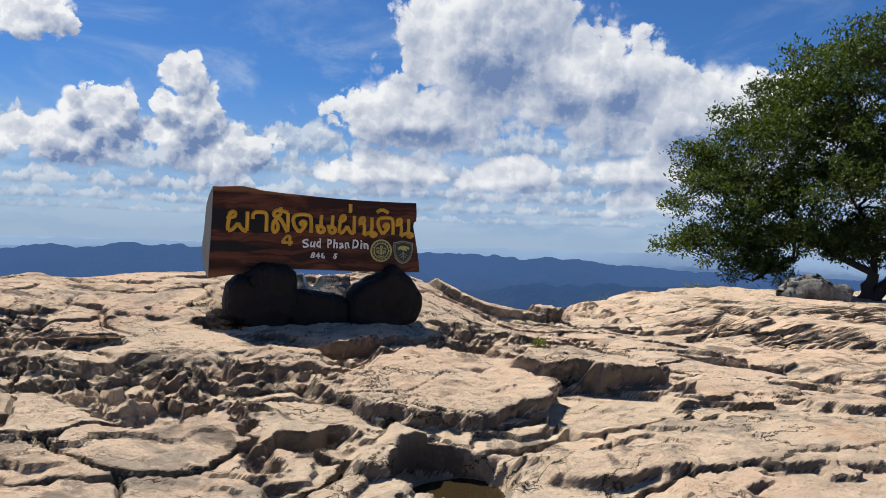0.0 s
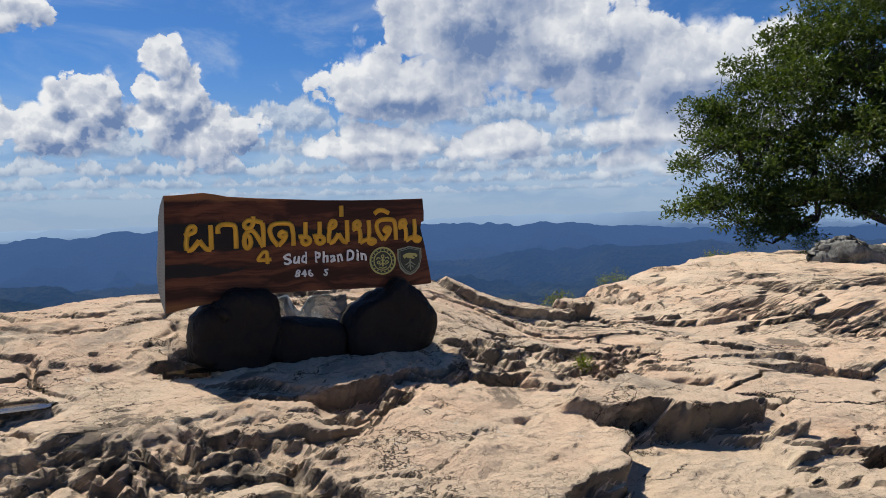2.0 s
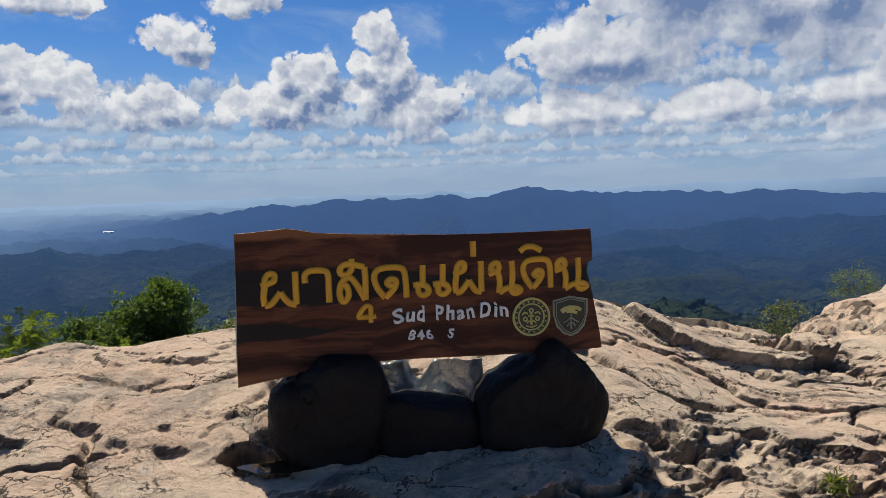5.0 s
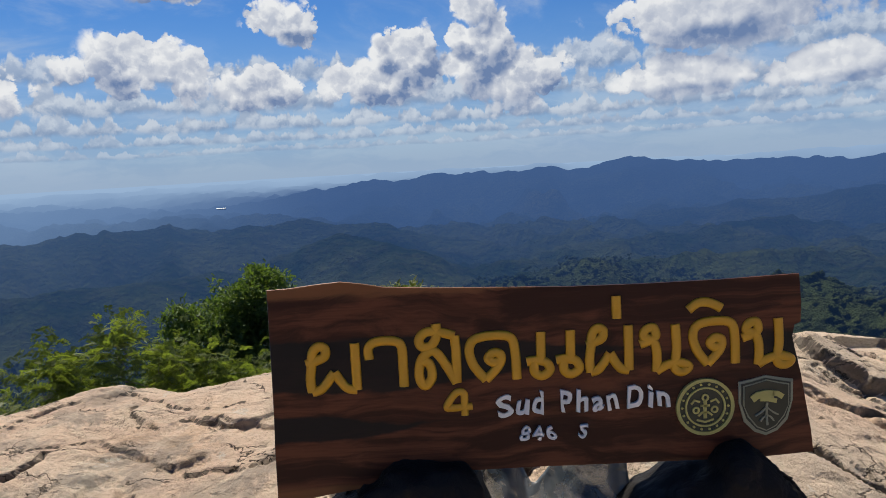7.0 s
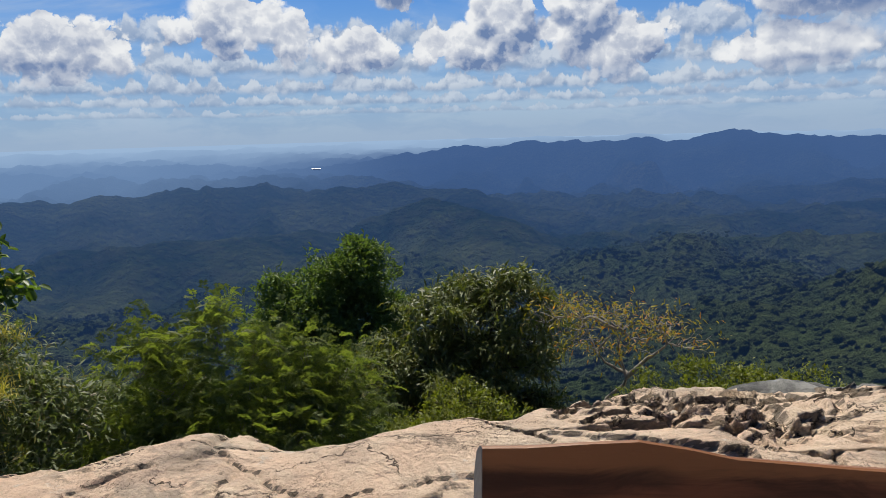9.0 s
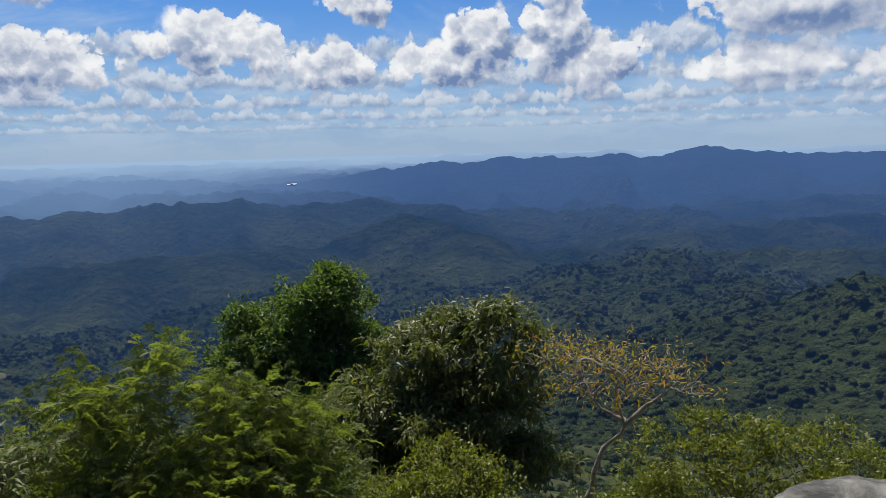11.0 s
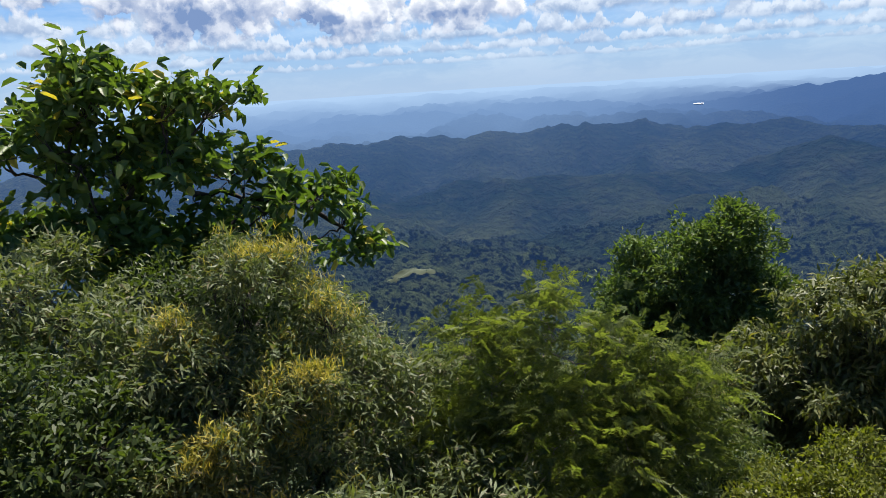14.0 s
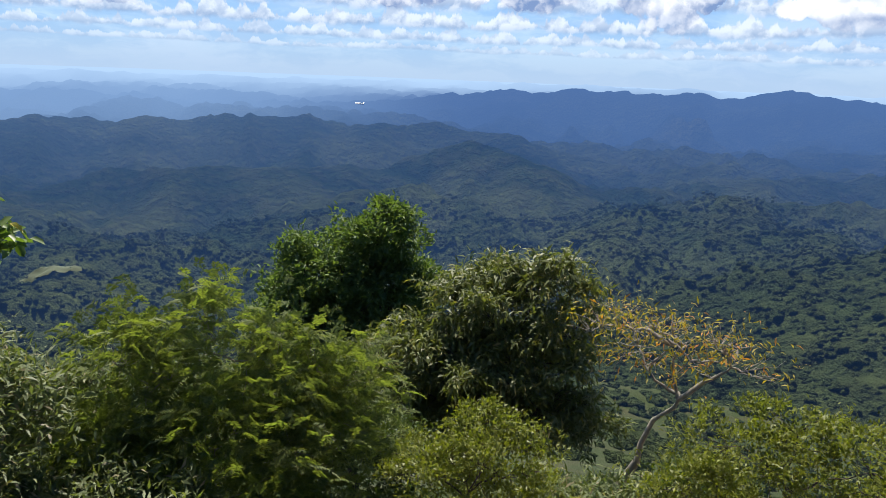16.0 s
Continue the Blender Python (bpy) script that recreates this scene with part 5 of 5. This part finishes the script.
    disc(0.591, 0.733, 0.094, 0.106, -0.117, EMBLEM_GOLD, "ring", round_emblem)
    disc(0.591, 0.733, 0.068, 0.075, -0.116, EMBLEM_GOLD, "ring", round_emblem)
    for i in range(18):
        a = 2 * math.pi * i / 18
        disc(0.591 + 0.0845 * math.cos(a), 0.733 + 0.0845 * math.sin(a), 0, 0.0048, -0.115, EMBLEM_GOLD, "dot", round_emblem, n_side=8)
    for cx, cz, r in ((0.591, 0.768, 0.014), (0.557, 0.722, 0.014), (0.625, 0.722, 0.014)):
        disc(cx, cz, 0.5 * r, r, -0.115, EMBLEM_GOLD, "motif", round_emblem, n_side=14)

    for line, wide in (([(0.591, 0.755), (0.590, 0.73), (0.591, 0.69)], 0.012), ([(0.572, 0.752), (0.552, 0.760), (0.540, 0.745)], 0.008), ([(0.610, 0.752), (0.630, 0.760), (0.642, 0.745)], 0.008),
                       ([(0.565, 0.700), (0.580, 0.712), (0.602, 0.712), (0.617, 0.700)], 0.008), ([(0.560, 0.685), (0.591, 0.676), (0.622, 0.685)], 0.007), ([(0.574, 0.738), (0.608, 0.738)], 0.008)):
        stroke(line, wide, EMBLEM_GOLD, "motif", round_emblem, 0.010)

    def shield(half, top, low, y0, mat, name, parent, label=""):
        outline = [(-half, top - 0.010), (-half * 0.55, top - 0.002), (0, top + 0.010), (half * 0.55, top - 0.002), (half, top - 0.010), (half * 1.0, top - 0.085), (half * 0.80, low + 0.055), (half * 0.42, low + 0.016), (0, low),
                   (-half * 0.42, low + 0.016), (-half * 0.80, low + 0.055), (-half * 1.0, top - 0.085)]
        bm4 = bmesh.new()
        a = [bm4.verts.new((0.815 + x_, -0.104, z_)) for x_, z_ in outline]
        b = [bm4.verts.new((0.815 + x_, y0, z_)) for x_, z_ in outline]
        bm4.faces.new(b)
        for i in range(len(a)):
            j = (i + 1) % len(a)
            bm4.faces.new((a[i], a[j], b[j], b[i]))
        bmesh.ops.recalc_face_normals(bm4, faces=bm4.faces)
        return part(name, bm4, mat, parent, label)

    crest = shield(0.100, 0.826, 0.610, -0.109, EMBLEM_GREY, "shield_emblem", root, "shield emblem with grey rim and dark green field")
    crest.location = (0, 0, -root.location.z)
    shield(0.090, 0.817, 0.622, -0.112, EMBLEM_DARK, "field", crest)
    shield(0.084, 0.812, 0.628, -0.114, EMBLEM_GREY, "rim", crest)
    shield(0.080, 0.808, 0.633, -0.116, EMBLEM_DARK, "field", crest)
    for line, wide, mat in (([(0.760, 0.752), (0.780, 0.766), (0.81, 0.772), (0.84, 0.768)], 0.026, EMBLEM_GOLD), ([(0.835, 0.772), (0.855, 0.768), (0.872, 0.756)], 0.020, EMBLEM_GOLD),
                            ([(0.79, 0.752), (0.82, 0.750), (0.85, 0.742)], 0.016, EMBLEM_GOLD), ([(0.815, 0.738), (0.812, 0.70), (0.816, 0.652)], 0.007, EMBLEM_GREY),
                            ([(0.812, 0.718), (0.790, 0.700), (0.772, 0.690)], 0.006, EMBLEM_GREY), ([(0.816, 0.718), (0.838, 0.700), (0.856, 0.690)], 0.006, EMBLEM_GREY),
                            ([(0.790, 0.668), (0.80, 0.682), (0.813, 0.690)], 0.006, EMBLEM_GREY), ([(0.840, 0.668), (0.83, 0.682), (0.817, 0.690)], 0.006, EMBLEM_GREY)):
        stroke(line, wide, mat, "motif", crest, 0.018)
    tagged(root, "half-log wooden sign with yellow lettering on black stands", "sign")


sign()

STAND_SHAPES = (
    ("block", [(-0.81, 0.40), (-0.75, 0.46), (-0.61, 0.52), (-0.57, 0.59), (-0.50, 0.615), (-0.30, 0.60), (-0.225, 0.54), (-0.21, 0.42), (-0.19, 0.33), (-0.24, 0.12),
               (-0.32, -0.04), (-0.66, -0.06), (-0.71, 0.06), (-0.82, 0.13), (-0.83, 0.28)], -0.15, 0.24, "knotted black root wood stand under the sign", 3),
    ("block", [(0.245, 0.24), (0.27, 0.34), (0.35, 0.42), (0.50, 0.48), (0.60, 0.51), (0.65, 0.59), (0.72, 0.60), (0.80, 0.52), (0.89, 0.45), (0.995, 0.31), (0.99, 0.17),
               (0.94, 0.06), (0.80, -0.01), (0.45, -0.03), (0.28, 0.02), (0.245, 0.12)], -0.17, 0.22, "bulky black root wood stand under the sign", 12))
for shape, outline, y0, y1, lab, sd in STAND_SHAPES:
    cx = sum(p[0] for p in outline) / len(outline)
    stand = new("stand")
    stand.location = (cx, 0.0, rock_at(cx, 0.0))
    block = hewn(shape, outline, y0, y1, CHAR, stand, "", sd)
    block.matrix_parent_inverse = Matrix.Translation(-stand.location)
    knot = lump("burl", [(cx - 0.05, y0 + 0.04, 0.47, 0.13, 0.06, 0.10), (cx + 0.10, y0 + 0.05, 0.36, 0.10, 0.05, 0.12)] if sd == 3 else
                [(cx + 0.07, y0 + 0.05, 0.45, 0.10, 0.07, 0.10), (cx + 0.14, y0 + 0.04, 0.20, 0.14, 0.06, 0.13)], 0.016, CHAR, stand, "rounded black burl", 0.016, 7.0, sd + 4)
    knot.matrix_parent_inverse = Matrix.Translation(-stand.location)
    tagged(stand, lab, "stand", "sign stands")
tagged(hewn("log", [(-0.34, 0.38), (-0.15, 0.365), (0.05, 0.325), (0.22, 0.29), (0.30, 0.20), (0.28, 0.06), (0.05, -0.04), (-0.24, -0.04), (-0.36, 0.12)], -0.12, 0.14, CHAR, seed=21),
       "low black log lying between the sign stands", "log")


def plastic_sheet():
    """Crumpled clear plastic stuffed between the stands."""
    u, v = np.meshgrid(np.linspace(0, 1, 46), np.linspace(0, 1, 26))
    x = -0.27 + 0.62 * u
    fold = fbm(u * 3.2, v * 1.6, 301, 3, 0.4)
    z = 0.22 + 0.33 * v * (0.85 - 0.45 * np.exp(-((u - 0.42) / 0.10) ** 2) + 0.12 * fold)
    y = 0.03 + 0.16 * v + 0.05 * fold + 0.05 * np.abs(fbm(u * 6 + 3, v * 1.5, 307, 2))
    i = np.arange(u.size).reshape(u.shape)
    f = np.stack([i[:-1, :-1], i[:-1, 1:], i[1:, 1:], i[1:, :-1]], -1).reshape(-1, 4)
    ob = mesh_object("plastic_sheet", np.stack([x, y, z], -1).reshape(-1, 3), f, PLASTIC, smooth=True)
    so = ob.modifiers.new("thick", "SOLIDIFY")
    so.thickness = 0.002
    tagged(ob, "crumpled clear plastic sheet stuffed between the stands", "plastic sheet")


plastic_sheet()

# broken stone lying beside the left stand
tagged(lump("stone", [(-0.88, 0.24, rock_at(-0.88, 0.24) + 0.02, 0.10, 0.09, 0.12)], 0.02, ROCK, rough=0.04, scale=6.0, seed=31), "broken piece of orange sandstone beside the sign", "stone")


# ---- a bright roof and a pale clearing far down in the valley ----
def far_spot(az, el):
    """Where the sight line at that azimuth and elevation meets the land."""
    r = np.linspace(300, 4600, 3000)
    gap = valley_height(r, np.full_like(r, az)) - (1.9 + r * math.tan(radians(el)))
    hit = int(np.argmax(gap > 0))
    return float(r[hit])


WHITE_ROOF = plain_material("white sheet roof", (0.5, 0.5, 0.5), 0.4)
CLEARING = plain_material("pale green grass", (0.052, 0.068, 0.036), 0.9, 0.3, 0.2)


def roof_building():
    az, el = 15.5, -2.8
    r = far_spot(az, el)
    x, y = -r * math.sin(radians(az)), r * math.cos(radians(az))
    z = float(valley_height(np.array([r]), np.array([az]))[0])
    root = new("hall")
    root.location = (x, y, z)
    root.rotation_euler = (0, 0, radians(az))
    bm = bmesh.new()
    bmesh.ops.create_cube(bm, size=1.0, matrix=Matrix.LocRotScale((0, 0, -2), None, (32, 12, 9)))
    part("wall", bm, WHITE_ROOF, root)
    bm = bmesh.new()
    ends = []
    for sx_ in (-18, 18):
        ends.append([bm.verts.new((sx_, yy, zz)) for yy, zz in ((-8, 2.6), (0, 5), (8, 2.6), (8, 2.2), (-8, 2.2))])
    for i in range(5):
        j = (i + 1) % 5
        bm.faces.new((ends[0][i], ends[0][j], ends[1][j], ends[1][i]))
    bm.faces.new(ends[0][::-1])
    bm.faces.new(ends[1])
    bmesh.ops.recalc_face_normals(bm, faces=bm.faces)
    part("roof", bm, WHITE_ROOF, root, "low pitched white roof")
    tagged(root, "long white roofed hall far off in the valley", "building")


def clearing(az, el, wide, deep):
    r0 = far_spot(az, el)
    a = np.linspace(-1, 1, 25)
    A, B = np.meshgrid(a, a)
    rr = r0 + B * deep * (1 + 0.2 * np.sin(A * 3))
    aa_ = az + np.degrees(A * wide / r0) * np.sqrt(np.clip(1.05 - B ** 2, 0.02, 1))
    Z = valley_height(rr, aa_) + 2.6
    i = np.arange(A.size).reshape(A.shape)
    f = np.stack([i[:-1, 1:], i[:-1, :-1], i[1:, :-1], i[1:, 1:]], -1).reshape(-1, 4)
    ob = mesh_object("meadow", np.stack([-rr * np.sin(np.radians(aa_)), rr * np.cos(np.radians(aa_)), Z], -1).reshape(-1, 3), f, CLEARING, smooth=True)
    tagged(ob, "pale green grassy clearing in the valley forest", "meadow")


roof_building()
clearing(38.0, -14.8, 20.0, 6.0)
